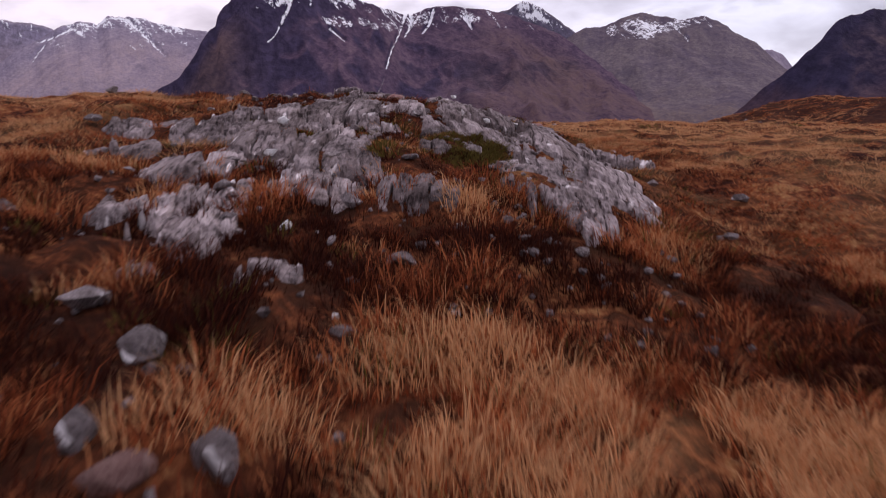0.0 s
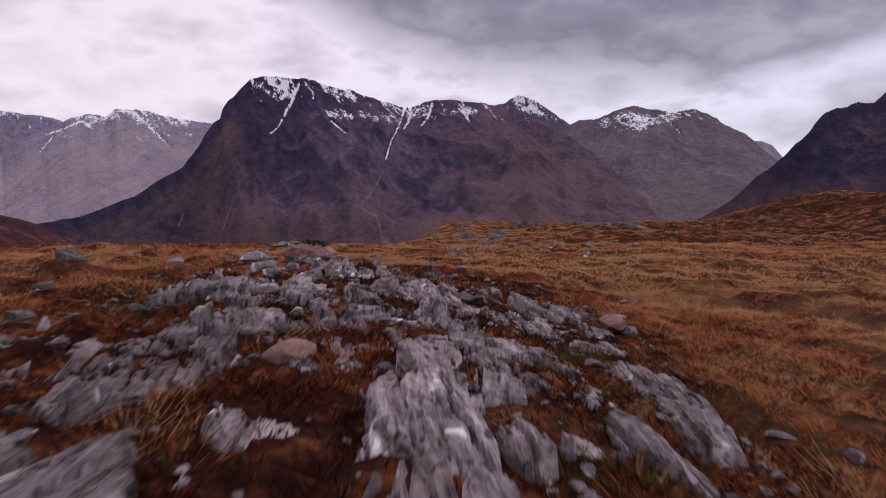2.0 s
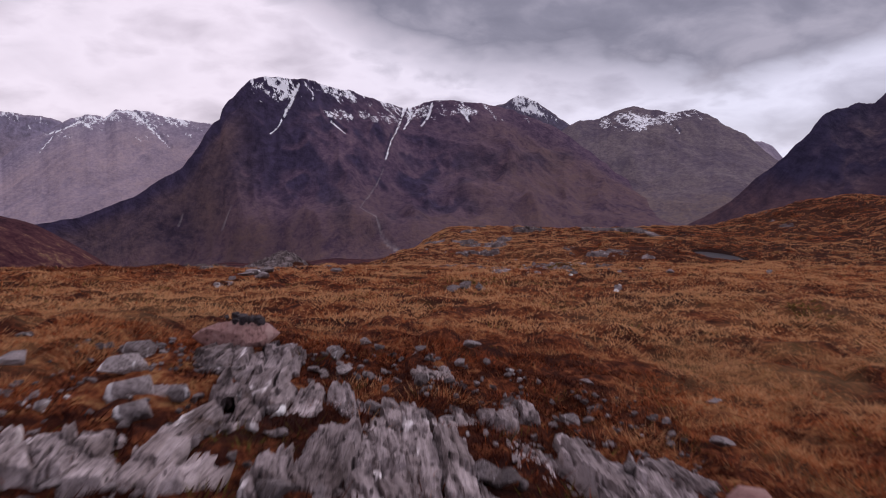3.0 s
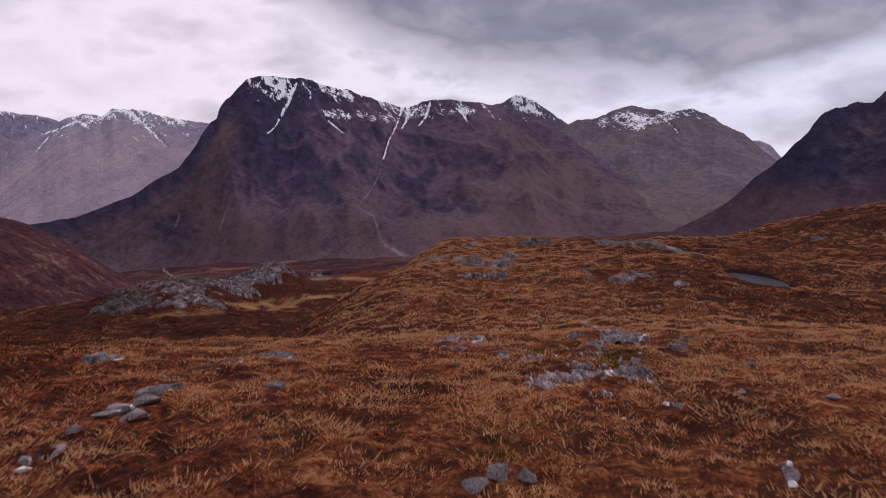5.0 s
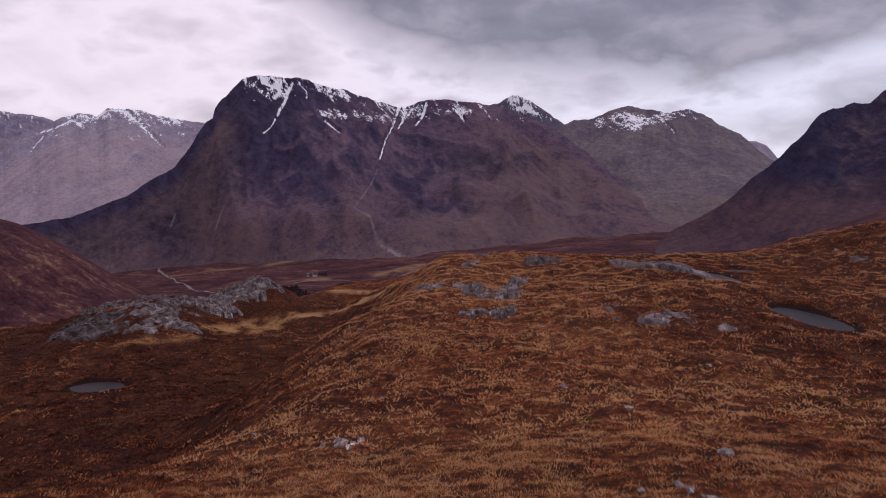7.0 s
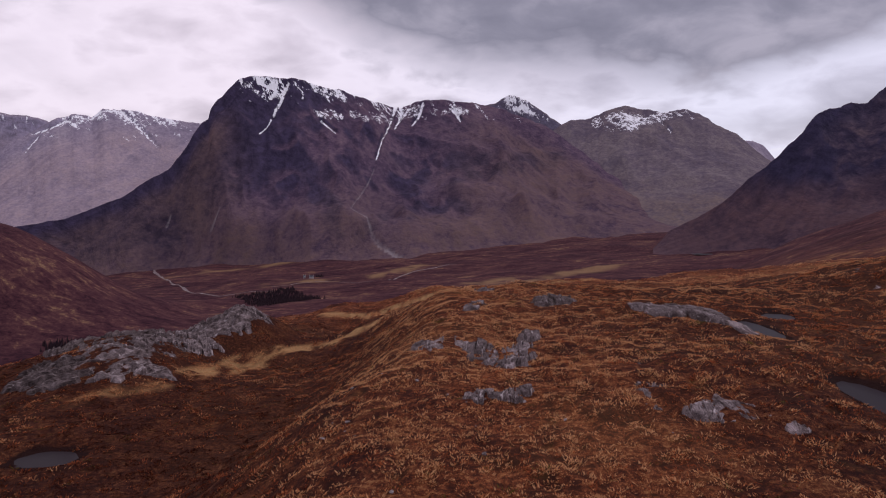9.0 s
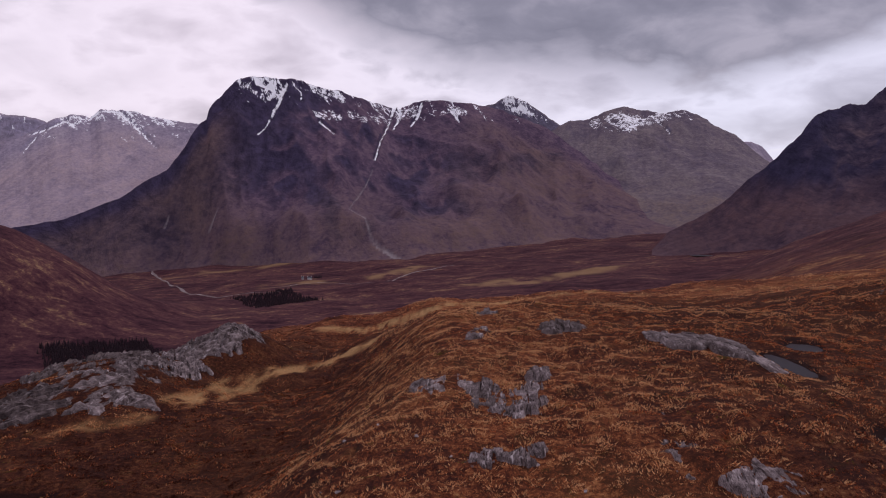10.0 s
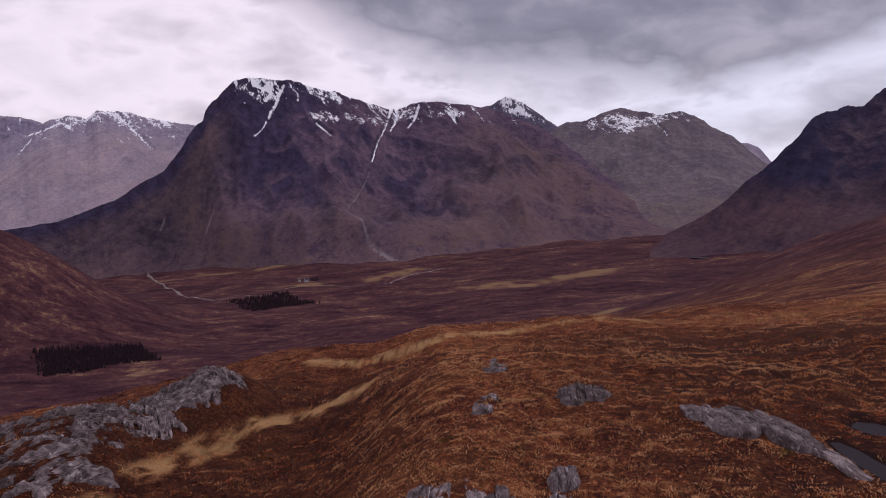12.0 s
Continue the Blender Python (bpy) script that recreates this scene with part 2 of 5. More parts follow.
def mountain_material(name, lo, mid, hi, rock, grass, cover=0.5):
    m, nt, b = material(name, 0.95)
    pos = place_node(nt)
    n1 = noise_node(nt, place_node(nt, (0.006, 0.004, 0.004)), 1.0, 6, 0.65, 0.5)
    n2 = noise_node(nt, place_node(nt, (0.030, 0.022, 0.030)), 1.0, 5, 0.62, 0.4)
    n4 = noise_node(nt, place_node(nt, (0.07, 0.06, 0.09)), 1.0, 5, 0.68, 0.3)
    t = math_node(nt, "ADD", math_node(nt, "MULTIPLY", n1, 0.42), math_node(nt, "ADD", math_node(nt, "MULTIPLY", n2, 0.38), math_node(nt, "MULTIPLY", n4, 0.20)))
    c = ramp(nt, t, [(0.41, lo), (0.5, mid), (0.60, hi)])
    c = mix_node(nt, attr_node(nt, "crag"), c, ramp(nt, n2, [(0.35, tuple(v * 0.7 for v in rock)), (0.65, tuple(v * 1.3 for v in rock))]))
    c = mix_node(nt, math_node(nt, "MULTIPLY", attr_node(nt, "low"), ramp(nt, t, [(cover - 0.12, (0.15, 0.15, 0.15)), (cover + 0.1, (1, 1, 1))])), c, grass)
    c = mix_node(nt, 1.0, c, ramp(nt, attr_node(nt, "streak"), [(0.15, (0.89, 0.89, 0.91)), (0.5, (1, 1, 1)), (0.85, (1.11, 1.10, 1.08))]), "MULTIPLY")
    c = mix_node(nt, 1.0, c, ramp(nt, n4, [(0.36, (0.91, 0.90, 0.92)), (0.5, (1, 1, 1)), (0.64, (1.10, 1.09, 1.07))]), "MULTIPLY")
    c = mix_node(nt, math_node(nt, "MULTIPLY", attr_node(nt, "scree"), ramp(nt, n2, [(0.35, (0.4, 0.4, 0.4)), (0.55, (1, 1, 1))])), c, (0.29, 0.255, 0.265))
    n3 = noise_node(nt, place_node(nt, (0.060, 0.050, 0.018)), 1.0, 7, 0.74, 0.6)
    speck = math_node(nt, "ADD", math_node(nt, "MULTIPLY", math_node(nt, "SUBTRACT", n2, 0.5), 0.8), math_node(nt, "MULTIPLY", math_node(nt, "SUBTRACT", n3, 0.5), 4.2))
    held = math_node(nt, "MULTIPLY", attr_node(nt, "snow"), 4.0, clamp=True)
    s = math_node(nt, "ADD", attr_node(nt, "snow"), math_node(nt, "MULTIPLY", speck, held))
    c = mix_node(nt, ramp(nt, s, [(0.48, (0, 0, 0)), (0.60, (1, 1, 1))]), c, (0.85, 0.86, 0.90))
    nt.links.new(c, b.inputs["Base Color"])
    bump_node(nt, b, math_node(nt, "ADD", math_node(nt, "MULTIPLY", n2, 0.55), math_node(nt, "MULTIPLY", n1, 2.4)), 0.8, 14.0)
    return m


# violet distance haze is mixed into the heather and lower-slope colours
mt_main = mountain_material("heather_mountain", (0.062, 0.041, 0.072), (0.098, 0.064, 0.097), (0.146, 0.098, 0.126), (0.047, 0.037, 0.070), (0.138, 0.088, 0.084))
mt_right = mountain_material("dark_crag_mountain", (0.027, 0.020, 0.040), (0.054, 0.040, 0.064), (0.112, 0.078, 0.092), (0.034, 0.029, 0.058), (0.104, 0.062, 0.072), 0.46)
# grass colours greyed and lightened with painted-in distance haze
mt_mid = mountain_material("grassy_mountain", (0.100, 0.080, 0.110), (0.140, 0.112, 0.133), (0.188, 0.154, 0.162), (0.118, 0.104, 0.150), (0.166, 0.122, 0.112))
# the pale lilac is distance haze put into the base colour
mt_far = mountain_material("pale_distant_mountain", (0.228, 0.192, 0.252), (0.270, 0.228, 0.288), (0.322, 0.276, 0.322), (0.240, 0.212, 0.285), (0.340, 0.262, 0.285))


# ---------------------------------------------------------------- land
def vnoise(x, y, seed=0):
    """Smooth lattice noise in -1..1 for arrays."""
    xi, yi = np.floor(x), np.floor(y)
    fx, fy = x - xi, y - yi
    fx, fy = fx * fx * (3 - 2 * fx), fy * fy * (3 - 2 * fy)

    def h(i, j):
        v = np.sin(i * 127.1 + j * 311.7 + seed * 74.7) * 43758.5453
        return (v - np.floor(v)) * 2 - 1
    return (h(xi, yi) * (1 - fx) + h(xi + 1, yi) * fx) * (1 - fy) + (h(xi, yi + 1) * (1 - fx) + h(xi + 1, yi + 1) * fx) * fy


def fbm(x, y, octaves=4, seed=0, gain=0.5):
    s, a = 0, 1.0
    for k in range(octaves):
        s = s + a * vnoise(x * 2.0**k, y * 2.0**k, seed + k * 13)
        a *= gain
    return s


def smooth(a, b, v):
    t = np.clip((v - a) / (b - a), 0, 1)
    return t * t * (3 - 2 * t)


RIDGE_Y = [-400, -60, -8, -5, -3.5, -1.5, 0, 2, 5, 7, 10, 14, 18, 22, 25, 30, 36, 41, 48, 56, 64, 78, 86, 100, 120, 130, 150, 166, 200, 400, 800, 1200]
RIDGE_Z = [-30, -4, -0.1, 0.1, 0.25, 0.45, 0.68, 0.85, 0.82, 0.75, 0.6, 0.4, 0.28, 0.0, -0.2, -1.25, -2.2, -2.6, -2.35, -1.9, -2.2, -2.25, -2.2, -4.5, -7.9, -9.0, -10.7, -14.5, -25, -80, -165, -195]
PONDS = [(-25.0, 65.6, 2.1, 1.6, -9.75), (20.0, 52.8, 1.25, 4.0, -2.38), (21.3, 67.8, 0.8, 3.3, -2.02), (25.0, 73.1, 1.2, 1.5, -2.12), (672.0, 1756.0, 24.0, 18.0, -151.5)]


def floor_z(x, y):
    return -195 + 0.07 * x


def lie(x, y):
    """Height of the land without tussocks or ponds."""
    z = np.interp(y, RIDGE_Y, RIDGE_Z)
    near = 1 - smooth(6, 16, y)
    z = z + 0.07 * np.clip(-x, 0, 3.4) * near + 0.17 * np.exp(-((x + 0.3) / 1.5) ** 2 - ((y - 0.6) / 2.4) ** 2) + 0.13 * np.exp(-((x + 1.3) / 1.1) ** 2 - ((y - 6.4) / 1.5) ** 2) - 0.20 * np.clip(x, 0, 2.6) * near
    z = z + 0.14 * np.exp(-((x + 0.2) / 1.9) ** 4 - ((y + 1.3) / 2.0) ** 4) + 0.05 * np.exp(-((x + 0.4) / 1.8) ** 4 - ((y - 3.8) / 3.4) ** 4)
    far_in = 3.5 * smooth(52, 74, y)
    z = z - 7.6 * smooth(2, 17, -x + far_in) * smooth(20, 52, y) * (1 - smooth(120, 220, y))
    for bx, by, sx, sy, up in [(-23, 106, 5, 7, 3.0), (-30, 99, 8, 16, 1.8), (-15, 128, 12, 14, 4.0), (-8, 107, 6, 12, -0.2), (-20, 90, 4, 10, -0.8), (-6.5, 86, 5, 16, -0.9),
                               (-3, 34, 5, 7, -0.56), (2, 56, 7, 8, -0.44), (13, 51, 6, 6, 0.16), (17, 71, 7, 7, 0.61), (8, 79, 7, 8, 0.19), (10, 98, 9, 10, 0.80), (28, 95, 12, 12, 0.33), (44, 104, 12, 14, -0.69),
                               (26, 130, 16, 14, 1.78), (50, 136, 14, 16, -1.75), (-24, 109, 7, 9, 1.98), (-9, 106, 6, 10, 1.81), (-5, 124, 8, 9, -1.15), (-30, 83, 5, 7, 0.86), (-26, 66, 6, 7, 0.38),
                               (1.5, 1.0, 0.6, 0.9, -0.13), (-1.5, 3.1, 0.7, 0.8, 0.16), (10, 110, 9, 9, 0.39), (26, 120, 12, 10, 0.37), (-9, 113, 6, 8, 0.74), (-3, 124, 8, 7, -0.43), (48, 130, 12, 10, -0.63),
                               (-14, 143, 10, 10, 2.86), (23, 152, 12, 12, 0.65), (44, 156, 12, 12, 0.37), (-22, 120, 6, 8, 0.85), (-36, 95, 8, 10, 2.0), (23, 152, 12, 10, 0.5)]:
        z = z + up * np.exp(-((x - bx) / sx) ** 2 - ((y - by) / sy) ** 2)
    z = z + (3.6 * smooth(30, 48, x) + 0.05 * np.clip(x - 46, 0, 60)) * smooth(25, 60, y)
    z = z - 0.30 * np.clip(-x - 30, 0, 200) * smooth(70, 190, y)
    side = smooth(140, 420, y)
    glen = floor_z(x, y)
    z = z * (1 - smooth(600, 1250, y)) + glen * smooth(600, 1250, y)
    # the spurs on both sides of the glen
    right = 135 * smooth(0, 520, x - (112 + 0.08 * y)) * smooth(200, 800, y) * (1 - smooth(950, 1280, y))
    left = 220 * smooth(0, 480, -x - 390) * smooth(900, 1250, y) * (1 - smooth(1290, 1560, y))
    mid = 0.18 * np.clip(x - 20, 0, 260) * side * (1 - smooth(700, 1200, y))
    return z + right + left + mid


def tussocks(x, y, d):
    """Rounded tufts with narrow dips between them, coarser further out."""
    wx, wy = x + 0.25 * vnoise(x * 1.1, y * 1.1, 201), y + 0.25 * vnoise(x * 1.1, y * 1.1, 202)
    z = 0.13 * (np.abs(vnoise(wx * 2.1, wy * 2.1, 203)) - 0.33) * (1 - smooth(25, 45, d)) + 0.05 * (np.abs(vnoise(wx * 5.3, wy * 5.3, 204)) - 0.33) * (1 - smooth(10, 20, d))
    z = z + 0.28 * (np.abs(vnoise(wx * 0.9, wy * 0.9, 205)) - 0.33) * smooth(12, 40, d) * (1 - smooth(110, 170, d))
    return z + 0.45 * (np.abs(vnoise(wx * 0.33, wy * 0.33, 206)) - 0.33) * smooth(35, 90, d) * (1 - smooth(220, 400, d))


def land(x, y):
    x, y = np.asarray(x, float), np.asarray(y, float)
    z = lie(x, y)
    d = np.hypot(x, y - 10)
    z = z + 0.10 * fbm(x * 0.55, y * 0.55, 3, 3) * (1 - smooth(60, 160, d)) * smooth(0, 6, np.abs(x) + 2)
    z = z + 0.5 * fbm(x * 0.07, y * 0.07, 3, 5) * smooth(20, 70, d)
    z = z + 6.0 * fbm(x * 0.008, y * 0.008, 4, 7) * smooth(180, 700, d)
    z = z + tussocks(x, y, d)
    for px, py, rx, ry, lev in PONDS:
        k = np.hypot((x - px) / rx, (y - py) / ry)
        w = 1 - smooth(0.8, 1.9, k)
        z = z * (1 - w) + (lev - 0.12 + 0.12 * smooth(0.6, 1.1, k)) * w
    return z


def strip(x, y, pts, half):
    """1 on a winding strip through the points, 0 away from it."""
    best = np.full(np.shape(x), 1e9)
    for (ax, ay), (bx, by) in zip(pts, pts[1:]):
        t = np.clip(((x - ax) * (bx - ax) + (y - ay) * (by - ay)) / ((bx - ax) ** 2 + (by - ay) ** 2), 0, 1)
        best = np.minimum(best, np.hypot(x - ax - t * (bx - ax), y - ay - t * (by - ay)))
    return 1 - smooth(0.6 * half, 1.3 * half, best)


def sheet(name, X, Y, Z, mat, attrs):
    rows, cols = X.shape
    idx = np.arange(rows * cols).reshape(rows, cols)
    faces = np.stack([idx[:-1, :-1], idx[:-1, 1:], idx[1:, 1:], idx[1:, :-1]], -1).reshape(-1, 4)
    me = bpy.data.meshes.new(name)
    me.vertices.add(rows * cols)
    me.vertices.foreach_set("co", np.stack([X, Y, Z], -1).astype(np.float32).ravel())
    me.loops.add(faces.size)
    me.loops.foreach_set("vertex_index", faces.astype(np.int32).ravel())
    me.polygons.add(len(faces))
    me.polygons.foreach_set("loop_start", np.arange(0, faces.size, 4, dtype=np.int32))
    me.polygons.foreach_set("use_smooth", np.ones(len(faces), bool))
    for key, v in attrs.items():
        me.attributes.new(key, "FLOAT", "POINT").data.foreach_set("value", np.clip(v, 0, 1).astype(np.float32).ravel())
    me.update(calc_edges=True)
    me.materials.append(mat)
    return new(name, me)


def spread(even, step, grow, far):
    """Grid lines from 0: even steps, then ever wider ones."""
    line = list(np.arange(0, even, step))
    while line[-1] < far:
        line.append(line[-1] + max(step, grow * line[-1]))
    return np.array(line)


out = spread(4.5, 0.10, 0.024, 4400.0)
back = spread(12.0, 0.6, 0.12, 420.0)
LINES_X = np.concatenate([-out[:0:-1], out])
LINES_Y = np.concatenate([-8.0 - back[:0:-1], -8.0 + spread(18.0, 0.10, 0.0125, 4700.0)])
GX, GY = np.meshgrid(LINES_X, LINES_Y)
GZ = land(GX, GY)
dist = np.hypot(GX, GY)
LEA = [(-22.5, 86.2), (-20.7, 95.0), (-16.3, 102.5), (-11.5, 105.3), (-8.5, 106.3)]
LEA_LOW = [(-27.9, 75.2), (-26.1, 78.1), (-24.2, 80.6)]
LEA_UP = [(-16.7, 131), (-8.8, 129.8), (-0.9, 128.6), (11, 139), (35, 145.5)]



def bleached(x, y):
    """Strips of bleached grass in the damp dip behind the knoll."""
    wx = x + 1.2 * fbm(x * 0.3, y * 0.3, 2, 71)
    return np.maximum(np.maximum(strip(wx, y, LEA, 1.7), 0.6 * strip(wx, y, LEA_LOW, 0.8)), strip(wx, y, LEA_UP, 1.7)) * smooth(-1.0, 0.3, fbm(x * 0.5, y * 0.35, 3, 17) + 0.7 * fbm(x * 1.9, y * 1.4, 2, 18))


straw_a = bleached(GX, GY)
MEADOWS = [[(-763, 2187), (-653, 2283), (-520, 2335), (-418, 2385)], [(-400, 1740), (-250, 1800), (-110, 1830), (-20, 1960)], [(120, 1500), (260, 1560), (420, 1640)], [(60, 900), (190, 980), (330, 1090)]]
for line in MEADOWS:
    straw_a = np.maximum(straw_a, 0.8 * strip(GX + 30 * fbm(GX * 0.01, GY * 0.01, 3, 73), GY, line, 42) * smooth(-0.5, 0.4, fbm(GX * 0.02, GY * 0.02, 3, 75)))
wet_a = np.zeros_like(GX)
for px, py, rx, ry, lev in PONDS:
    wet_a = np.maximum(wet_a, 1 - smooth(0.95, 1.35, np.hypot((GX - px) / rx, (GY - py) / ry)))
wet_a = np.maximum(wet_a, 0.45 * (0.5 + 0.5 * fbm(GX, GY, 2, 4)) * strip(GX, GY, [(-15, 46), (-20, 60), (-16, 76), (-9, 92)], 2.0))
heath_a = 0.52 * smooth(-0.35, 0.3, fbm(GX * 1.3, GY * 1.3, 3, 44)) * np.exp(-((GX + 0.3) / 2.6) ** 4 - ((GY - 1.2) / 6.4) ** 4)
wet_a = np.maximum(wet_a, heath_a)


def fore(x, y):
    """The bleached grass before the outcrop."""
    w = 0.8 * fbm(x * 1.3, y * 1.3, 3, 81)
    return (1 - smooth(-5.7, -4.9, y + w - 0.25 * smooth(0, 1.5, x))) * smooth(-0.6, 1.2, x + w) * (0.1 + 0.9 * smooth(-0.3, 0.5, fbm(x * 2.0, y * 2.4, 2, 84) + 0.25 * smooth(0.5, 2.0, x)))


def peaty(x, y):
    """Dark heather and peat: the foot of the outcrop and the hollow on the left."""
    foot = smooth(-4.9, -4.4, y) * (1 - smooth(-3.3, -2.4, y)) * (1 - smooth(2.6, 3.8, np.abs(x + 0.2)))
    foot = np.maximum(foot, (1 - smooth(-1.2, 0.0, x + 0.5 * fbm(x, y, 2, 82))) * (1 - smooth(-4.6, -3.4, y)) * smooth(-5.5, -3.0, x) * smooth(-10, -7, y))
    foot = np.maximum(foot, 0.8 * (1 - smooth(1.6, 2.6, np.abs(x + 0.2))) * smooth(-3.5, -2.5, y) * (1 - smooth(6.0, 8.0, y)))
    foot = foot * (0.35 + 0.65 * smooth(-0.45, 0.25, fbm(x * 1.6, y * 1.6, 3, 83)))
    mott = 0.55 + 0.45 * smooth(-0.4, 0.4, fbm(x * 0.2, y * 0.2, 3, 85))
    hollow = smooth(2.4 + 1.2 * smooth(40, 60, y), 10 + 2 * smooth(40, 60, y), -x - 0.8 * fbm(x * 0.3, y * 0.3, 2, 86)) * smooth(12, 19, y) * (1 - 0.3 * smooth(68, 84, y) * (1 - smooth(10, 18, -x))) * (1 - smooth(150, 260, y)) * mott
    bog = np.exp(-((x - 18) / 7.5) ** 2 - ((y - 51) / 15) ** 2) * (0.6 + 0.4 * mott)
    hollow = np.maximum(hollow, bog)
    return np.maximum(foot, 0.85 * hollow)


wet_a = np.maximum(wet_a, (0.42 + 0.10 * smooth(25, 45, GY) + 0.06 - 0.20 * np.exp(-((GX - 3.5) / 9) ** 2) * smooth(25, 45, GY)) * smooth(12, 30, GY) * (1 - smooth(110, 160, GY)) * (1 - straw_a))
wet_a = np.maximum(wet_a, (0.44 + 0.14 * fbm(GX * 2.3, GY * 2.3, 3, 89)) * (1 - smooth(-3.0, -0.6, GY + 0.7 * fbm(GX * 0.5, GY * 0.5, 3, 92))) * (1 - smooth(3.5, 9, np.abs(GX))) * smooth(-14, -8, GY) * (1 - 0.7 * fore(GX, GY)))
wet_a = np.maximum(wet_a, 0.38 * smooth(-30, -10, GY) * (1 - smooth(14, 24, GY)) * (1 - 0.6 * fore(GX, GY)))
wet_a = np.maximum(wet_a, 0.58 * peaty(GX, GY) * (0.75 + 0.25 * fbm(GX * 2, GY * 2, 2, 87)))
pale = 0.55 * np.maximum(fore(GX, GY), 0.6 * np.maximum(smooth(1.2, 2.6, GX), smooth(2.2, 3.4, -GX)) * (1 - smooth(9, 14, GX)) * smooth(-3, 0, GY) * (1 - smooth(10, 15, GY)))
straw_a = np.maximum(straw_a, pale * smooth(-0.5, 0.5, fbm(GX * 1.7, GY * 1.7, 3, 131)))
ground = sheet("ground", GX, GY, GZ, turf, {"straw": straw_a, "wet": wet_a, "far": smooth(300, 900, dist), "mid": smooth(110, 210, dist)})
tagged(ground, "russet moorland turf of deer grass, heather and peat", "ground", kind="structure")

RIVER = [(-1300, 2380), (-1158, 2479), (-1067, 2555), (-1000, 2520), (-920, 2332), (-803, 2104), (-698, 1915), (-629, 1805), (-555, 1688), (-456, 1621), (-330, 1600)]
BURN = [(-394, 1709), (-331, 1733), (-277, 1770), (-190, 1700), (-110, 1680), (-86, 1768), (-57, 1815), (-2, 1837), (58, 1907)]
BASE = (0.0, 30.0, 10.0)


def chart_strip(az, el, lines, half):
    k = np.zeros_like(az)
    for line in lines:
        k = np.maximum(k, strip(az, el, line, half))
    return k


def mountain(name, label, ridge, foot, mat, cols, rows, rough, snow_from, snow_gain, seed, gullies=(), scars=(), fields=(), crags=(), back=0.35, low=(0.1, 0.52), grassy=(90, 99), low_z=(-900, -800), fan_at=-10.0):
    """A mountain from its crest (x, y, z) and the distance of its foot (bearing, metres), both seen from the hill."""
    r = np.array(ridge, float)
    az_r = np.degrees(np.arctan2(r[:, 0] - BASE[0], r[:, 1] - BASE[1]))
    d_r = np.hypot(r[:, 0] - BASE[0], r[:, 1] - BASE[1])
    az = np.linspace(az_r[0], az_r[-1], cols)
    crest_d, crest_z = np.interp(az, az_r, d_r), np.interp(az, az_r, r[:, 2])
    crest_z = crest_z + fbm(az * 1.6, az * 0 + seed, 4, seed) * 0.012 * np.clip(crest_z + 200, 0, 400)
    foot_d = np.minimum(np.interp(az, *zip(*foot)), crest_d - 120)
    h = np.concatenate([np.linspace(0, 1, rows) ** 0.8, 1 + back * np.linspace(0.04, 1, 14)])[:, None]
    A = np.repeat(az[None], len(h), 0)
    R = foot_d + (crest_d - foot_d) * h
    X, Y = BASE[0] + R * np.sin(np.radians(A)), BASE[1] + R * np.cos(np.radians(A))
    zf = floor_z(X, Y) - 12
    up = np.clip(h, 0, 1)
    g = 0.30 * up + 0.70 * up**1.75
    g = np.where(h > 1, 1 - 1.3 * np.clip(h - 1, 0, None) ** 1.1 / max(back, 0.1) * 0.6, g)
    rise = np.clip(crest_z - zf, 1, None)
    Z = zf + rise * g
    arc = np.radians(A) * 3000
    ridged = 0
    amp = 1.0
    for k, wave in enumerate((560, 260, 120, 55)):
        warp = 0.25 * vnoise(arc / wave, R / wave, seed + 40 + k)
        ridged = ridged + amp * (0.5 - np.abs(vnoise(arc / wave + warp, R / (wave * 1.7), seed + k * 5)))
        amp *= 0.50
    body = smooth(0, 0.25, h) * (1 - 0.93 * smooth(0.72, 1.0, h)) * np.clip(rise / 500, 0.1, 1)
    Z = Z + rough * ridged * body
    EL = np.degrees(np.arctan2(Z - BASE[2], R))
    cut = chart_strip(A, EL, gullies, 0.16)
    scar = chart_strip(A + 0.10 * vnoise(arc / 40, R / 90, 5), EL, scars, 0.05 + 0.12 * smooth(1.5, 5.0, -EL)) * (0.6 + 0.4 * vnoise(arc / 14, R / 25, 8)) * (0.68 + 0.32 * smooth(1.5, 4.5, -EL))
    Z = Z - 9 * cut - 7 * scar
    steep = np.gradient(Z, axis=0) / np.maximum(np.gradient(R, axis=0), 1)
    crag = smooth(0.62, 1.1, np.abs(steep)) * smooth(0.25, 0.5, h)
    crag = np.maximum(crag, chart_strip(A + 0.8 * vnoise(arc / 130, R / 130, seed + 60), EL + 0.7 * vnoise(arc / 90, R / 110, seed + 61), crags, 0.95) * smooth(-0.5, 0.3, fbm(arc / 70, R / 110, 3, seed + 62)))
    grain = fbm(arc / 34 + Z / 60, Z / 75, 4, seed + 3, 0.65)
    snow = snow_gain * (-0.10 + (Z - snow_from) / 420 + 0.42 * grain + 0.36 * (0.25 - ridged)) * smooth(-70, 30, Z - snow_from)
    snow = np.maximum(snow, chart_strip(A + 0.07 * vnoise(arc / 22, R / 40, 2), EL, gullies, 0.05 + 0.09 * smooth(5.0, 6.8, EL)) * (0.86 + 0.36 * grain))
    snow = np.maximum(snow, chart_strip(A, EL, fields, 0.42) * (0.38 + 0.30 * grain))
    # lighter and darker streaks of colour run downhill from the tops
    fan = (A - fan_at + 1.2 * vnoise(arc / 160, R / 200, seed + 15)) / (0.30 + 1.3 * np.clip(1 - h, 0, 1))
    streak = 0.5 + 0.34 * fbm(fan * 1.1, h * 3.5 + 0.2 * A, 4, seed + 17, 0.55)
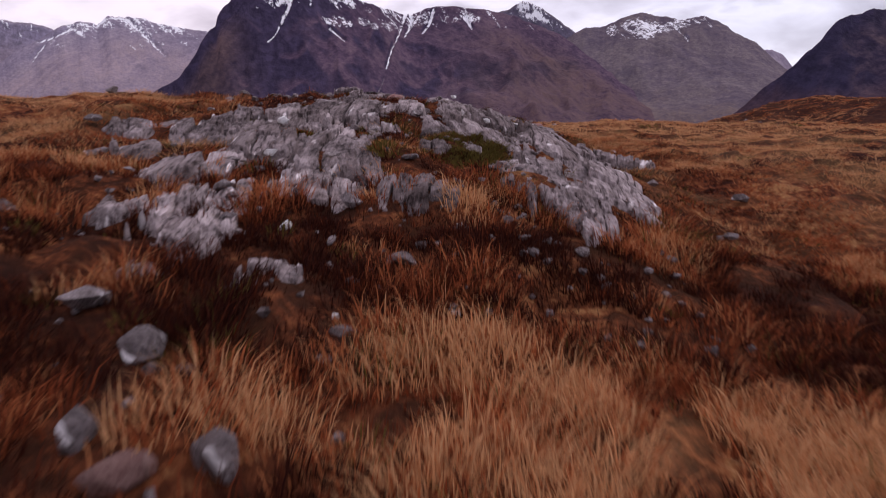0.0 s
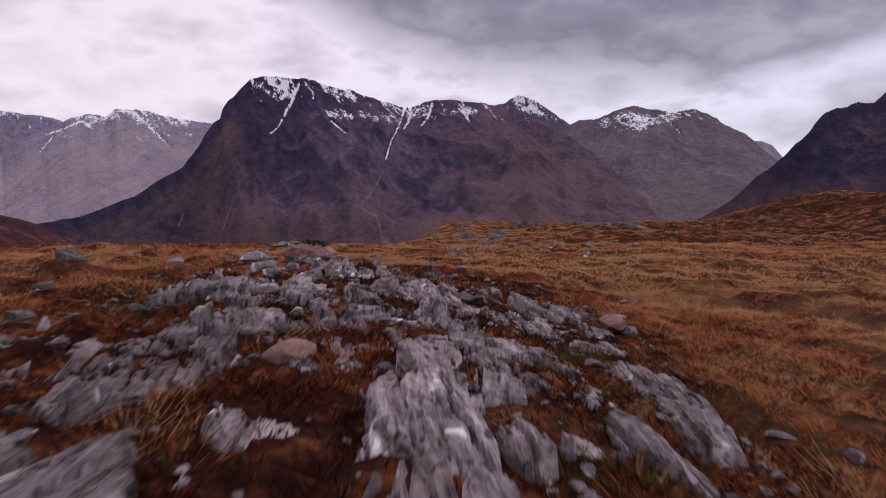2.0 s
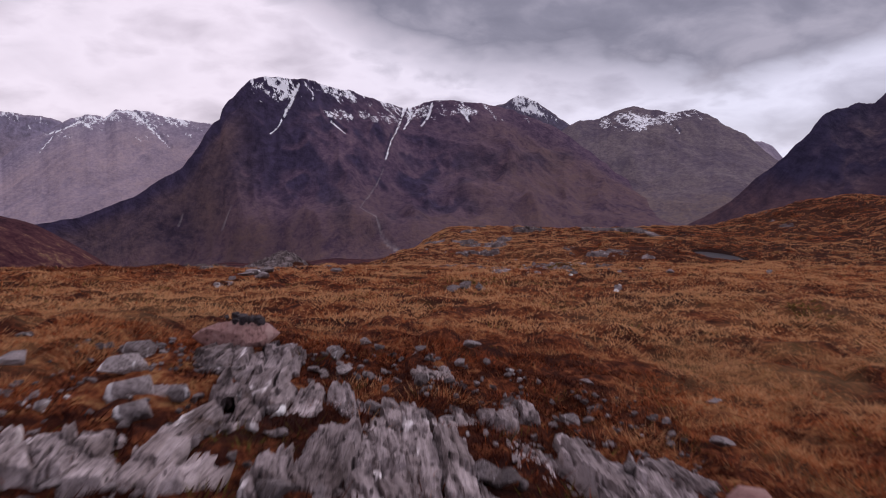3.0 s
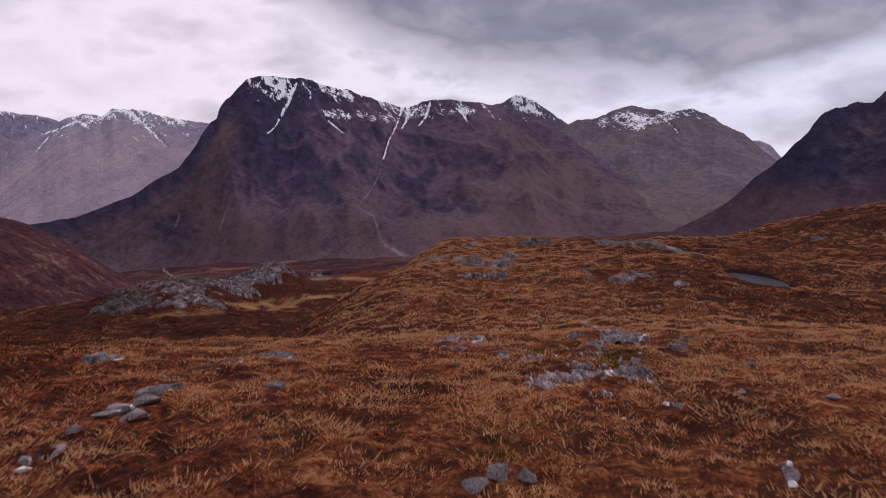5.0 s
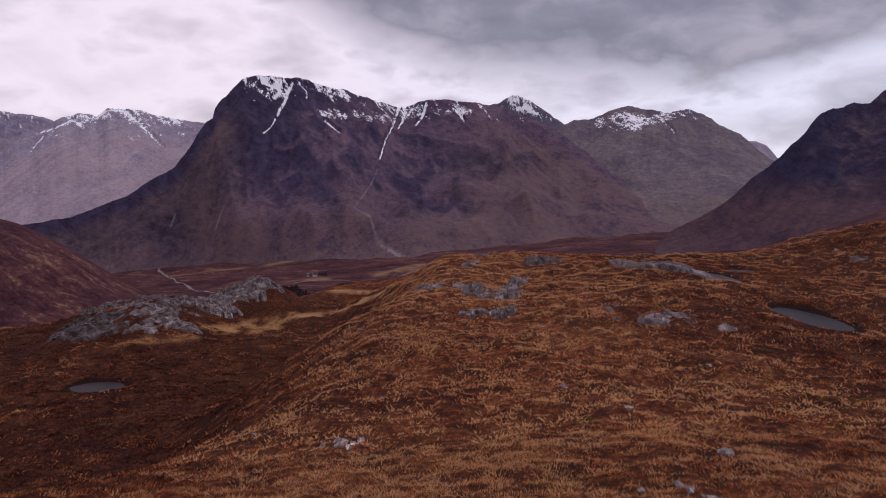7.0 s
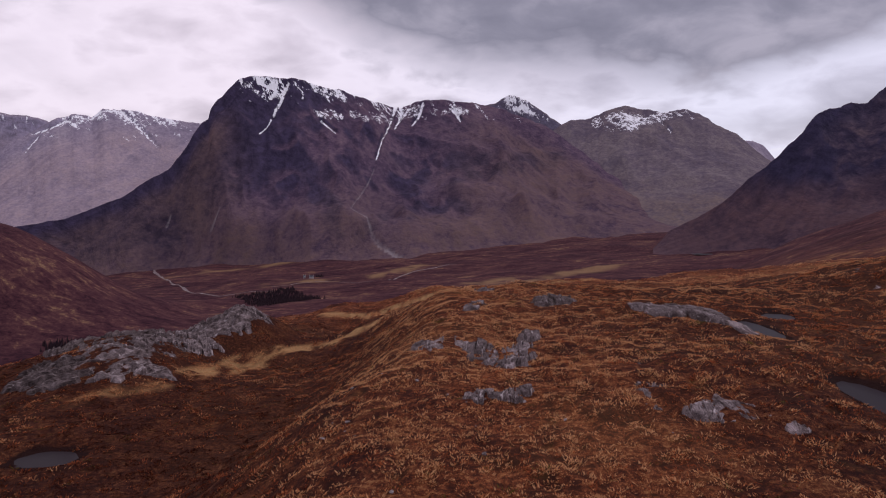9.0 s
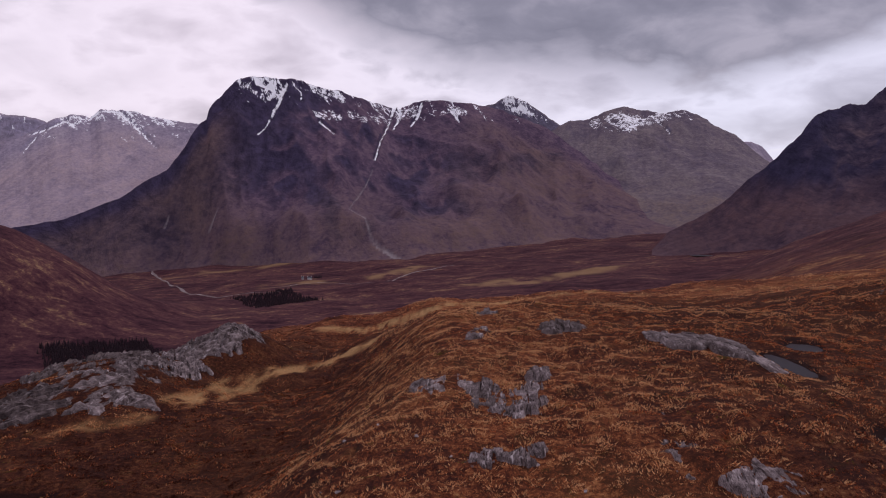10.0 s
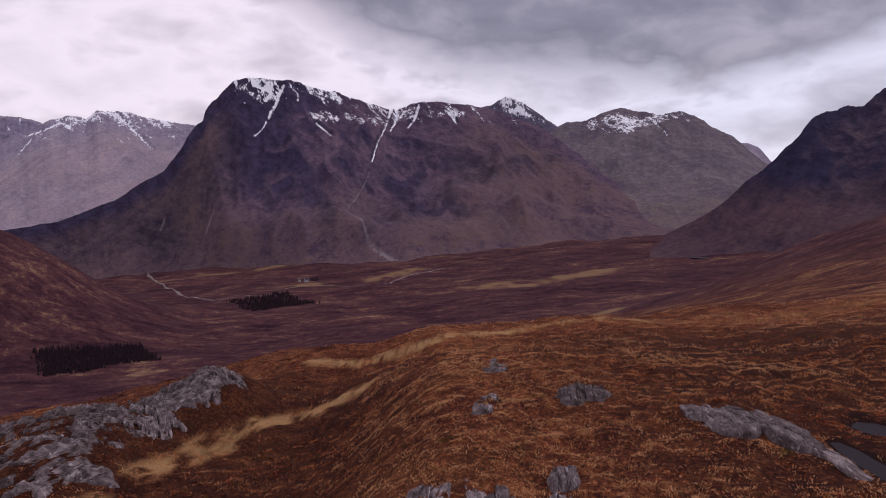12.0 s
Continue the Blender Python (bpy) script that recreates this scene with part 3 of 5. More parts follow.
    valley = 1 - smooth(low_z[0], low_z[1], Z + 30 * fbm(arc / 120, R / 120, 3, seed + 4))
    # low: grass, plus painted-in haze on the left flank, sunlit tone right
    ob = sheet(name, X, Y, Z, mat, {"streak": streak, "crag": crag, "snow": snow, "scree": scar, "low": np.maximum(np.maximum(valley, 1 - smooth(low[0], low[1], h + 0.10 * fbm(arc / 200, R / 200, 3, seed))), 0.85 * np.maximum(smooth(grassy[0], grassy[1], A + 2.0 * fbm(arc / 300, R / 300, 3, seed + 2)), smooth(14, 18, -A + 1.5 * fbm(arc / 300, R / 300, 3, seed + 8))) * (1 - smooth(0.78, 0.95, h)))})
    return tagged(ob, label, "mountain", kind="structure")


MAIN_GULLIES = [[(-11.57, 8.39), (-12.34, 6.65), (-13.27, 5.12), (-13.79, 4.63)], [(-3.09, 6.75), (-3.64, 5.25), (-4.19, 4.22), (-4.66, 2.69)], [(-2.64, 6.9), (-2.74, 5.7), (-3.19, 5.12)],
                [(-0.92, 7.0), (-1.24, 6.02), (-1.74, 5.39)], [(1.58, 6.5), (2.17, 5.71)], [(-13.5, 8.32), (-12.44, 7.93), (-12.88, 7.28)], [(-9.01, 5.63), (-7.91, 4.77)]]
MAIN_SCARS = [[(-4.8, 1.88), (-5.5, 0.29), (-6.78, -1.38), (-5.52, -2.12), (-5.0, -3.81), (-4.27, -4.6), (-3.27, -5.2), (-2.12, -5.9)], [(-16.96, -1.23), (-17.67, -3.05)], [(-20.56, -1.83), (-20.86, -2.68)]]
MAIN_FIELDS = [[(-13.4, 8.5), (-11.8, 8.3), (-12.4, 7.5)], [(-10.9, 8.5), (-8.2, 7.9), (-5.6, 7.0), (-3.4, 6.2)], [(-9.3, 6.3), (-7.6, 5.9)], [(-6.5, 6.1), (-4.3, 5.8), (-3.0, 6.0), (-1.6, 6.3)], [(1.0, 6.6), (2.6, 6.5)]]
MAIN_CRAGS = [[(-2.8, 0.5), (0.0, 1.5), (4.1, 2.6), (10.0, 2.3)], [(-17.0, 1.5), (-12.7, 0.5), (-9.2, -0.4), (-7.4, -2.7)], [(-5.6, -3.1), (-1.9, -1.3), (1.8, -0.8)], [(-15.5, 6.5), (-11.0, 5.6), (-7.0, 4.2)]]
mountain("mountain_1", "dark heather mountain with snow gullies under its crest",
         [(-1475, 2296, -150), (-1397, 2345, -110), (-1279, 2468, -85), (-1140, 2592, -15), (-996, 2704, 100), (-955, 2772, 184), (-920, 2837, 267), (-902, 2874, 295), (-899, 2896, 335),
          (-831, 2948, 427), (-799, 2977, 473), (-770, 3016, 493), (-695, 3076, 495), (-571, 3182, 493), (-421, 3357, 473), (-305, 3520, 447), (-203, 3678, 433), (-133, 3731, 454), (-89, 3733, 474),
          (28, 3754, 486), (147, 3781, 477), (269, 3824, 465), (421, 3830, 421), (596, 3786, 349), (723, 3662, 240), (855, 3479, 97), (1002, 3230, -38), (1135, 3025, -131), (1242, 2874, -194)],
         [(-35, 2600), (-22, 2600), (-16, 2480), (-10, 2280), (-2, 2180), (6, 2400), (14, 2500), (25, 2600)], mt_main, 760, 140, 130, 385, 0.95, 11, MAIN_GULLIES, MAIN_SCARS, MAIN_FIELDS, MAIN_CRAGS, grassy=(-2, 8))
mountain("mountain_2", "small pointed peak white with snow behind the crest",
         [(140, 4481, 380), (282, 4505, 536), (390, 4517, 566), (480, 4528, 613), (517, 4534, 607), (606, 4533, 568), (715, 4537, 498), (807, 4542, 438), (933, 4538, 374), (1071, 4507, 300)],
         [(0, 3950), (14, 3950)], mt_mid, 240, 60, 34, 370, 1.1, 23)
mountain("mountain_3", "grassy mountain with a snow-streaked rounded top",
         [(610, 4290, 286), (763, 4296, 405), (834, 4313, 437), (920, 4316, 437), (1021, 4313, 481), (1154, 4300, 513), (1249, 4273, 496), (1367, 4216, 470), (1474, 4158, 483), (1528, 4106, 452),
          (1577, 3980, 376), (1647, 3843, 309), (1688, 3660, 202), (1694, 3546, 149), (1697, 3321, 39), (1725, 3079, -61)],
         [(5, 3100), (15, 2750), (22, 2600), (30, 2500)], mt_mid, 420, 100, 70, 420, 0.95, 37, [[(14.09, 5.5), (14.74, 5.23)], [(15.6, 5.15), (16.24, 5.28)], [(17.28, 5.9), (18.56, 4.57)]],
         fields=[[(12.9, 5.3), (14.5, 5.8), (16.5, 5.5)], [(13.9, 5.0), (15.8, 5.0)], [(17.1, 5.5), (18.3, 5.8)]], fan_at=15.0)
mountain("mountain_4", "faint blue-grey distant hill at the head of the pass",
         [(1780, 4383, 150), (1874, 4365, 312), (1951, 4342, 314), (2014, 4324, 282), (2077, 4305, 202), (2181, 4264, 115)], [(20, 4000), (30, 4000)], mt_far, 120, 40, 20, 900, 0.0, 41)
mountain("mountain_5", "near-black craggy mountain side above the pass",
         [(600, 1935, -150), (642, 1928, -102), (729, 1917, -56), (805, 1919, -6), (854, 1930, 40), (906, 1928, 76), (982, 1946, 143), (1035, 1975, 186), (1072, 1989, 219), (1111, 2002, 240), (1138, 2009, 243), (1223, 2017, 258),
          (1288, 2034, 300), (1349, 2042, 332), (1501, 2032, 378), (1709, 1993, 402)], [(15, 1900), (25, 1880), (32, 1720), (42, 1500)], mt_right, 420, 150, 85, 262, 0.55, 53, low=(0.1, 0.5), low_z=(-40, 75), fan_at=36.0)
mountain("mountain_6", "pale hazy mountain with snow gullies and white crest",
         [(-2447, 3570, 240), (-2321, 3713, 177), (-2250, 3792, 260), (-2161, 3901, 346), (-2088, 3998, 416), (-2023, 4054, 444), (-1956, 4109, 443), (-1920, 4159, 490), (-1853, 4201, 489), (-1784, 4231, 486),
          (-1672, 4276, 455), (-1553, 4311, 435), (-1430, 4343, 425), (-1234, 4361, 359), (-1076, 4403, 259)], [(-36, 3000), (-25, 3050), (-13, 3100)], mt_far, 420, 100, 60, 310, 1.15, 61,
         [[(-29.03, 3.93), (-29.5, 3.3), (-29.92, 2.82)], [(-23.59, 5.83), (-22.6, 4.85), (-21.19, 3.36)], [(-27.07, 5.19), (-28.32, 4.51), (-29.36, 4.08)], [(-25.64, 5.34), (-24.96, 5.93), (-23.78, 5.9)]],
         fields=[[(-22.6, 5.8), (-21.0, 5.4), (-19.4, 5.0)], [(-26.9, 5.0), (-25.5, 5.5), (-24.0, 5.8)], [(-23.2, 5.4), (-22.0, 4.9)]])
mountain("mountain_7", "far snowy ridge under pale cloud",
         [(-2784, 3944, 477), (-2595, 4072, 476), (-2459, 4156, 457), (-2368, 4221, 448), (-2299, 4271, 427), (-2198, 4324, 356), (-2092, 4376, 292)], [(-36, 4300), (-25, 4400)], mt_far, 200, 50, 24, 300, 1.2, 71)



def on_ground(x, y):
    """Height of the ground sheet itself between its corners."""
    i, j = np.searchsorted(LINES_X, x) - 1, np.searchsorted(LINES_Y, y) - 1
    a, c = (x - LINES_X[i]) / (LINES_X[i + 1] - LINES_X[i]), (y - LINES_Y[j]) / (LINES_Y[j + 1] - LINES_Y[j])
    return (GZ[j, i] * (1 - a) + GZ[j, i + 1] * a) * (1 - c) + (GZ[j + 1, i] * (1 - a) + GZ[j + 1, i + 1] * a) * c


def ribbon(name, label, category, pts, half, mat, seed):
    """A winding bed laid along the glen floor."""
    p = np.array(pts, float)
    d = np.concatenate([[0], np.cumsum(np.hypot(*np.diff(p, axis=0).T))])
    t = np.arange(0, d[-1], 7.0)
    x, y = np.interp(t, d, p[:, 0]), np.interp(t, d, p[:, 1])
    for _ in range(6):
        x[1:-1], y[1:-1] = (x[:-2] + 2 * x[1:-1] + x[2:]) / 4, (y[:-2] + 2 * y[1:-1] + y[2:]) / 4
    nx, ny = -np.gradient(y), np.gradient(x)
    n = np.hypot(nx, ny)
    nx, ny = nx / n, ny / n
    w = half * (1 + 0.55 * vnoise(t / 60, t * 0, seed))
    x, y = x + nx * 1.2 * half * vnoise(t / 90, t * 0, seed + 1), y + ny * 1.2 * half * vnoise(t / 90, t * 0, seed + 1)
    k = np.array([-1, -0.4, 0.4, 1])[:, None]
    X, Y = x + nx * w * k, y + ny * w * k
    ob = sheet(name, X, Y, on_ground(X, Y) + 1.1 - 0.6 * np.abs(k), mat, {})
    return tagged(ob, label, category, kind="structure")


ribbon("river", "pale shingle river bed winding down the glen", "river", RIVER, 3.8, shingle, 3)
ribbon("track", "pale gravel track across the glen floor", "track", BURN, 2.6, shingle, 5)

# pools in the bog
for (px, py, rx, ry, lev), what in zip(PONDS, ("dark peaty pool in the hollow", "grey rain-filled bog pool", "long dark puddle beside rock", "small dark bog pool", "pale lochan on the glen floor")):
    bm = bmesh.new()
    ring = [bm.verts.new((rx * 1.15 * math.cos(a) * (1 + 0.22 * math.sin(3 * a + px) + 0.13 * math.sin(7 * a + py) + 0.05 * math.sin(13 * a)), ry * 1.15 * math.sin(a) * (1 + 0.14 * math.sin(2 * a + py) + 0.08 * math.sin(5 * a + px)), 0)) for a in np.linspace(0, 2 * math.pi, 40, endpoint=False)]
    bm.faces.new(ring)
    me = bpy.data.meshes.new("pool")
    bm.to_mesh(me)
    bm.free()
    me.materials.append(water if py < 1000 else open_water)
    ob = new("pool", me)
    ob.location = (px, py, lev - 0.03 if py < 1000 else float(on_ground(px, py)) + 2.0)
    tagged(ob, what, "pool", kind="structure")


# ---------------------------------------------------------------- rock
def mesh_from(name, verts, faces, mat, flat=True):
    me = bpy.data.meshes.new(name)
    me.from_pydata([tuple(map(float, p)) for p in verts], [], [tuple(map(int, q)) for q in faces])
    me.materials.append(mat)
    if not flat:
        me.polygons.foreach_set("use_smooth", np.ones(len(me.polygons), bool))
    return me


ROCK_MAPS = []


def chance(i, j, seed):
    """Even random numbers in 0..1 for whole-numbered cells."""
    v = np.sin(i * 12.9898 + j * 78.233 + seed * 37.719) * 43758.5453
    return v - np.floor(v)


def slab(base, cx, cy, length, width, turn, lift, mat, seed, plate, joint, rough, fine, ragged, bald):
    """One mass of bare schist: thin leaves that run along it, snapped across by joints, with worn tops, broken ends
    and steep sides. length runs turn degrees off north."""
    half_u, half_v = width / 2, length / 2
    cs, sn = math.cos(radians(turn)), math.sin(radians(turn))
    u, v = np.meshgrid(np.arange(-1.3 * half_u, 1.3 * half_u + fine, fine), np.arange(-1.3 * half_v, 1.3 * half_v + 2.2 * fine, 2.2 * fine))
    x, y = cx + u * cs + v * sn, cy - u * sn + v * cs
    # leaves across, joints along
    bent = u + 0.7 * plate * vnoise(v / (7 * plate), u / (9 * plate), seed) + 0.25 * plate * vnoise(v / (1.7 * plate), u / plate, seed + 1)
    q = bent / plate + 0.9 * vnoise(bent / (2.7 * plate), v / (14 * plate) + 3.1, seed + 2)
    leaf = np.floor(q)
    f = q - leaf
    k = v / joint + 1.7 * chance(leaf, 0 * leaf, seed + 3) + 0.25 * u / joint
    snap = np.floor(k)
    g = k - snap
    bundle = np.floor(q / 3.0)
    kb = v / (2.3 * joint) + 2.0 * chance(bundle, 0 * bundle, seed + 4) + 0.6 * u / joint + 0.5 * vnoise(u / joint, v / joint, seed + 5)
    block = np.floor(kb)
    edge = np.minimum(np.minimum(f, 1 - f) * plate, np.minimum(g, 1 - g) * joint)
    wide = np.minimum(np.minimum(q / 3.0 - bundle, 1 - (q / 3.0 - bundle)) * 3.0 * plate, np.minimum(kb - block, 1 - (kb - block)) * 2.3 * joint)
    fb, gb = q / 3.0 - bundle - 0.5, kb - block - 0.5
    tops = 1.7 * rough * (chance(leaf, snap, seed + 6) - 0.5) * (chance(leaf, snap, seed + 7) > 0.4) + 0.9 * rough * (f - 0.5) * (chance(leaf, snap, seed + 8) - 0.2)
    tops = tops + 4.6 * rough * (chance(bundle, block, seed + 9) - 0.55) + 4.0 * rough * gb * (chance(bundle, block, seed + 13) - 0.35) + 3.4 * rough * fb * (chance(bundle, block, seed + 22) - 0.3)
    tops = tops - 2.4 * rough * (1 - smooth(0.0, 0.12 * plate, edge)) * (chance(leaf, snap, seed + 10) > 0.72) - 6.0 * rough * (1 - smooth(0.0, 0.22 * plate, wide)) * (chance(bundle, block, seed + 11) > 0.35)
    tops = tops + 0.30 * rough * vnoise(bent / (0.16 * plate), v / (1.1 * plate), seed + 12)
    tops = tops + 0.22 * lift * fbm(u / (4 * plate), v / (6 * plate), 2, seed + 14)
    # outline: the leaves end one by one
    end = half_v * (1 + ragged * (chance(leaf, leaf * 0, seed + 15) - 0.6) + 0.22 * vnoise(u / (4 * plate), 0 * u, seed + 16) + 0.45 * (chance(bundle, bundle * 0 + (v > 0), seed + 17) - 0.6))
    side = half_u * (1 + 0.22 * fbm(v / (1.2 * joint), np.sign(u) * 3.0, 2, seed + 18))
    rho = ((np.abs(u) / side) ** 2.8 + (np.abs(v) / end) ** 2.8) ** (1 / 2.8)
    rr = random.Random(seed)
    crown = lift * (0.90 - 0.22 * rho**3) + rr.uniform(-0.35, 0.35) * lift * u / half_u + rr.uniform(-0.1, 0.4) * lift * np.clip(v / half_v, -1, 1) + tops
    if bald:
        crown = crown - (lift + 0.30) * smooth(0.30, 0.60, fbm(x / bald, y / bald, 3, seed + 19) + 0.25 * rho - 0.15)
    fall = np.clip((rho - 0.93) / 0.17, 0, 1)
    crown = crown * (1 - fall) - (0.16 + 0.3 * lift) * fall
    crown = np.maximum(crown, -0.2 - 0.4 * lift)
    z = lie(x, y) + crown
    keep = (crown > -0.13 - 0.25 * lift) & (rho < 1.2)
    face = keep[:-1, :-1] | keep[:-1, 1:] | keep[1:, 1:] | keep[1:, :-1]
    # each connected piece is a stone of its own
    mark = np.where(face, np.arange(face.size).reshape(face.shape) + 1, 0)
    while True:
        wider = mark.copy()
        wider[1:] = np.maximum(wider[1:], mark[:-1])
        wider[:-1] = np.maximum(wider[:-1], mark[1:])
        wider[:, 1:] = np.maximum(wider[:, 1:], mark[:, :-1])
        wider[:, :-1] = np.maximum(wider[:, :-1], mark[:, 1:])
        wider = np.where(face, wider, 0)
        if (wider == mark).all():
            break
        mark = wider
    idx = np.arange(u.size).reshape(u.shape)
    grid = np.stack([idx[:-1, :-1], idx[:-1, 1:], idx[1:, 1:], idx[1:, :-1]], -1)
    tone = (0.05 + 0.50 * chance(leaf, snap, seed + 20) + 0.45 * chance(bundle, block, seed + 21)).ravel()
    z0 = float(lie(np.array(cx), np.array(cy)))
    kinds, counts = np.unique(mark[face], return_counts=True)
    for piece in kinds[(counts > 24) & (counts > 0.015 * counts.max(initial=0))]:
        used, quads = np.unique(grid[mark == piece], return_inverse=True)
        quads = quads.reshape(-1, 4).astype(np.int32)
        co = np.stack([u.ravel()[used], v.ravel()[used], z.ravel()[used] - z0], -1).astype(np.float32)
        me = bpy.data.meshes.new("rock_slab")
        me.vertices.add(len(co))
        me.vertices.foreach_set("co", co.ravel())
        me.loops.add(quads.size)
        me.loops.foreach_set("vertex_index", quads.ravel())
        me.polygons.add(len(quads))
        me.polygons.foreach_set("loop_start", np.arange(0, quads.size, 4, dtype=np.int32))
        me.polygons.foreach_set("use_smooth", np.zeros(len(quads), bool))
        me.attributes.new("shade", "FLOAT", "POINT").data.foreach_set("value", tone[used].astype(np.float32))
        me.update(calc_edges=True)
        me.materials.append(mat)
        ob = new("rock_slab", me)
        ob.parent = base
        ob.location = Vector((cx, cy, z0)) - base.location
        ob.rotation_euler = (0, 0, -radians(turn))
    bare = (crown > 0.03) & (rho < 1.0)
    ROCK_MAPS.append((cx, cy, cs, sn, u[0, 0], v[0, 0], fine, bare))


def outcrop(label, patches, lift, seed, mat=None, plate=0.05, joint=0.45, rough=0.012, fine=0.012, ragged=0.10, bald=0.0):
    """Bedrock breaking through the turf. patches: (x, y, length, width, turn) of each mass, turn in degrees from north."""
    ox, oy = patches[0][0], patches[0][1]
    base = new("rock_outcrop")
    base.location = (ox, oy, float(land(ox, oy)))
    tagged(base, label, "rock outcrop", group="bedrock outcrops")
    r = random.Random(seed)
    for k, (cx, cy, length, width, turn) in enumerate(patches):
        up = lift * r.uniform(0.75, 1.15) * (0.65 + 0.35 * min(1.0, min(length, width) / (9 * plate)))
        slab(base, cx, cy, length * 1.06, width * 1.10, turn, up, mat or schist, seed * 31 + k * 7, plate, joint, rough, fine, ragged, bald)
    return base


outcrop("great grey schist slab splitting into upright plates", [
    (0.92, -1.55, 3.0, 0.86, 6), (1.42, -1.45, 2.2, 0.60, 6), (1.16, 0.1, 1.2, 0.55, 1), (0.51, -1.17, 0.85, 0.36, -9), (1.07, -0.34, 1.5, 0.62, -8)], 0.13, 3, plate=0.085, joint=0.30, rough=0.017)
outcrop("split grey schist ledges on the flank of the outcrop", [
    (1.26, 2.45, 1.1, 0.54, 2), (2.04, 1.24, 0.26, 0.84, 14), (0.72, 0.47, 0.30, 0.48, -12), (1.22, 5.0, 1.2, 0.46, -1), (0.86, 5.18, 0.6, 0.42, -14), (1.30, 5.27, 0.56, 0.36, -13), (1.1, 3.6, 0.8, 0.4, 5)], 0.10, 5, plate=0.07, joint=0.22, rough=0.017)
outcrop("grey layered schist along the crest, split by dark clefts", [
    (-0.02, 0.55, 2.0, 0.44, -9), (0.40, -0.11, 0.55, 0.46, -16), (0.03, -0.84, 0.36, 0.62, -16), (0.24, -0.80, 0.30, 0.24, -23), (-0.07, 1.77, 0.62, 0.26, -17), (0.28, 1.05, 0.34, 0.18, -8), (0.51, 1.29, 0.44, 0.17, 3)], 0.10, 8, plate=0.07, joint=0.24, rough=0.017)
outcrop("broad pale schist slabs with mossy gaps", [
    (-0.92, -2.05, 1.5, 0.50, -3), (-1.25, -3.15, 0.5, 0.48, -7), (-1.66, -1.63, 0.75, 0.38, -5), (-1.35, -2.26, 0.6, 0.30, 0), (-2.04, -2.57, 0.65, 0.42, -1), (-1.78, -2.02, 0.9, 0.32, -11), (-1.31, -1.80, 1.1, 0.32, -8),
    (-0.66, -2.5, 0.9, 0.32, -8), (-0.85, -3.0, 0.6, 0.5, -4)], 0.10, 15, plate=0.10, joint=0.36, rough=0.014)
outcrop("grey slabs rising to the crest of the outcrop", [
    (-1.03, 0.02, 1.25, 0.48, 2), (-1.49, 0.41, 0.9, 0.38, -3), (-1.82, 0.16, 0.9, 0.34, -10), (-0.53, -0.24, 0.42, 0.40, 0), (-1.15, -0.78, 0.28, 0.20, -11), (-0.80, -0.70, 0.30, 0.18, -1), (-2.43, -0.92, 0.8, 0.38, -10), (-2.07, -0.86, 0.9, 0.40, -3),
    (-2.75, -0.5, 0.7, 0.36, 0), (-0.66, 1.0, 0.42, 0.30, -6), (-1.2, 1.15, 0.5, 0.36, 0)], 0.08, 17, plate=0.085, joint=0.28, rough=0.016)
outcrop("small split rock at the foot of the great slab", [(-0.27, -3.04, 0.58, 0.44, 2), (-0.1, -3.15, 0.3, 0.26, 10), (0.40, -2.44, 0.28, 0.17, 6), (-0.16, -1.74, 0.25, 0.22, -2), (0.11, -1.63, 0.16, 0.26, -17)], 0.13, 18, plate=0.05, joint=0.18, rough=0.018)
outcrop("low shattered ledges among heather behind the crest", [
    (-0.58, 4.1, 1.5, 0.42, -11), (-0.92, 3.4, 0.8, 0.34, -4), (-1.13, 2.36, 0.40, 0.42, -17), (-1.75, 4.67, 0.65, 0.48, -12), (0.13, 3.04, 0.46, 0.24, 0), (-0.62, 2.6, 0.5, 0.3, -8), (-1.5, 3.1, 0.5, 0.4, -10), (-2.2, 2.4, 0.5, 0.35, -5),
    (0.4, 3.9, 0.4, 0.22, 5), (-0.1, 3.9, 0.5, 0.25, -5), (0.55, 2.4, 0.4, 0.2, 0)], 0.09, 21, plate=0.055, joint=0.16, rough=0.019)
outcrop("pale cleaved slabs beside a pink boulder", [
    (-1.13, 4.82, 0.9, 0.46, 3), (-1.24, 6.35, 1.4, 0.44, -5), (-0.59, 4.73, 0.9, 0.30, 0), (-0.26, 5.0, 0.5, 0.26, -11), (0.01, 4.9, 0.68, 0.27, -7), (-0.56, 5.61, 0.6, 0.22, -14), (-0.12, 6.88, 0.7, 0.32, -8), (-1.46, 4.46, 0.36, 0.24, -5), (-0.85, 5.55, 0.6, 0.3, 0), (-1.6, 6.6, 0.6, 0.4, 0),
    (-1.75, 5.6, 0.5, 0.3, 10), (0.5, 6.2, 0.4, 0.25, 0)], 0.065, 23, plate=0.065, joint=0.22, rough=0.018)
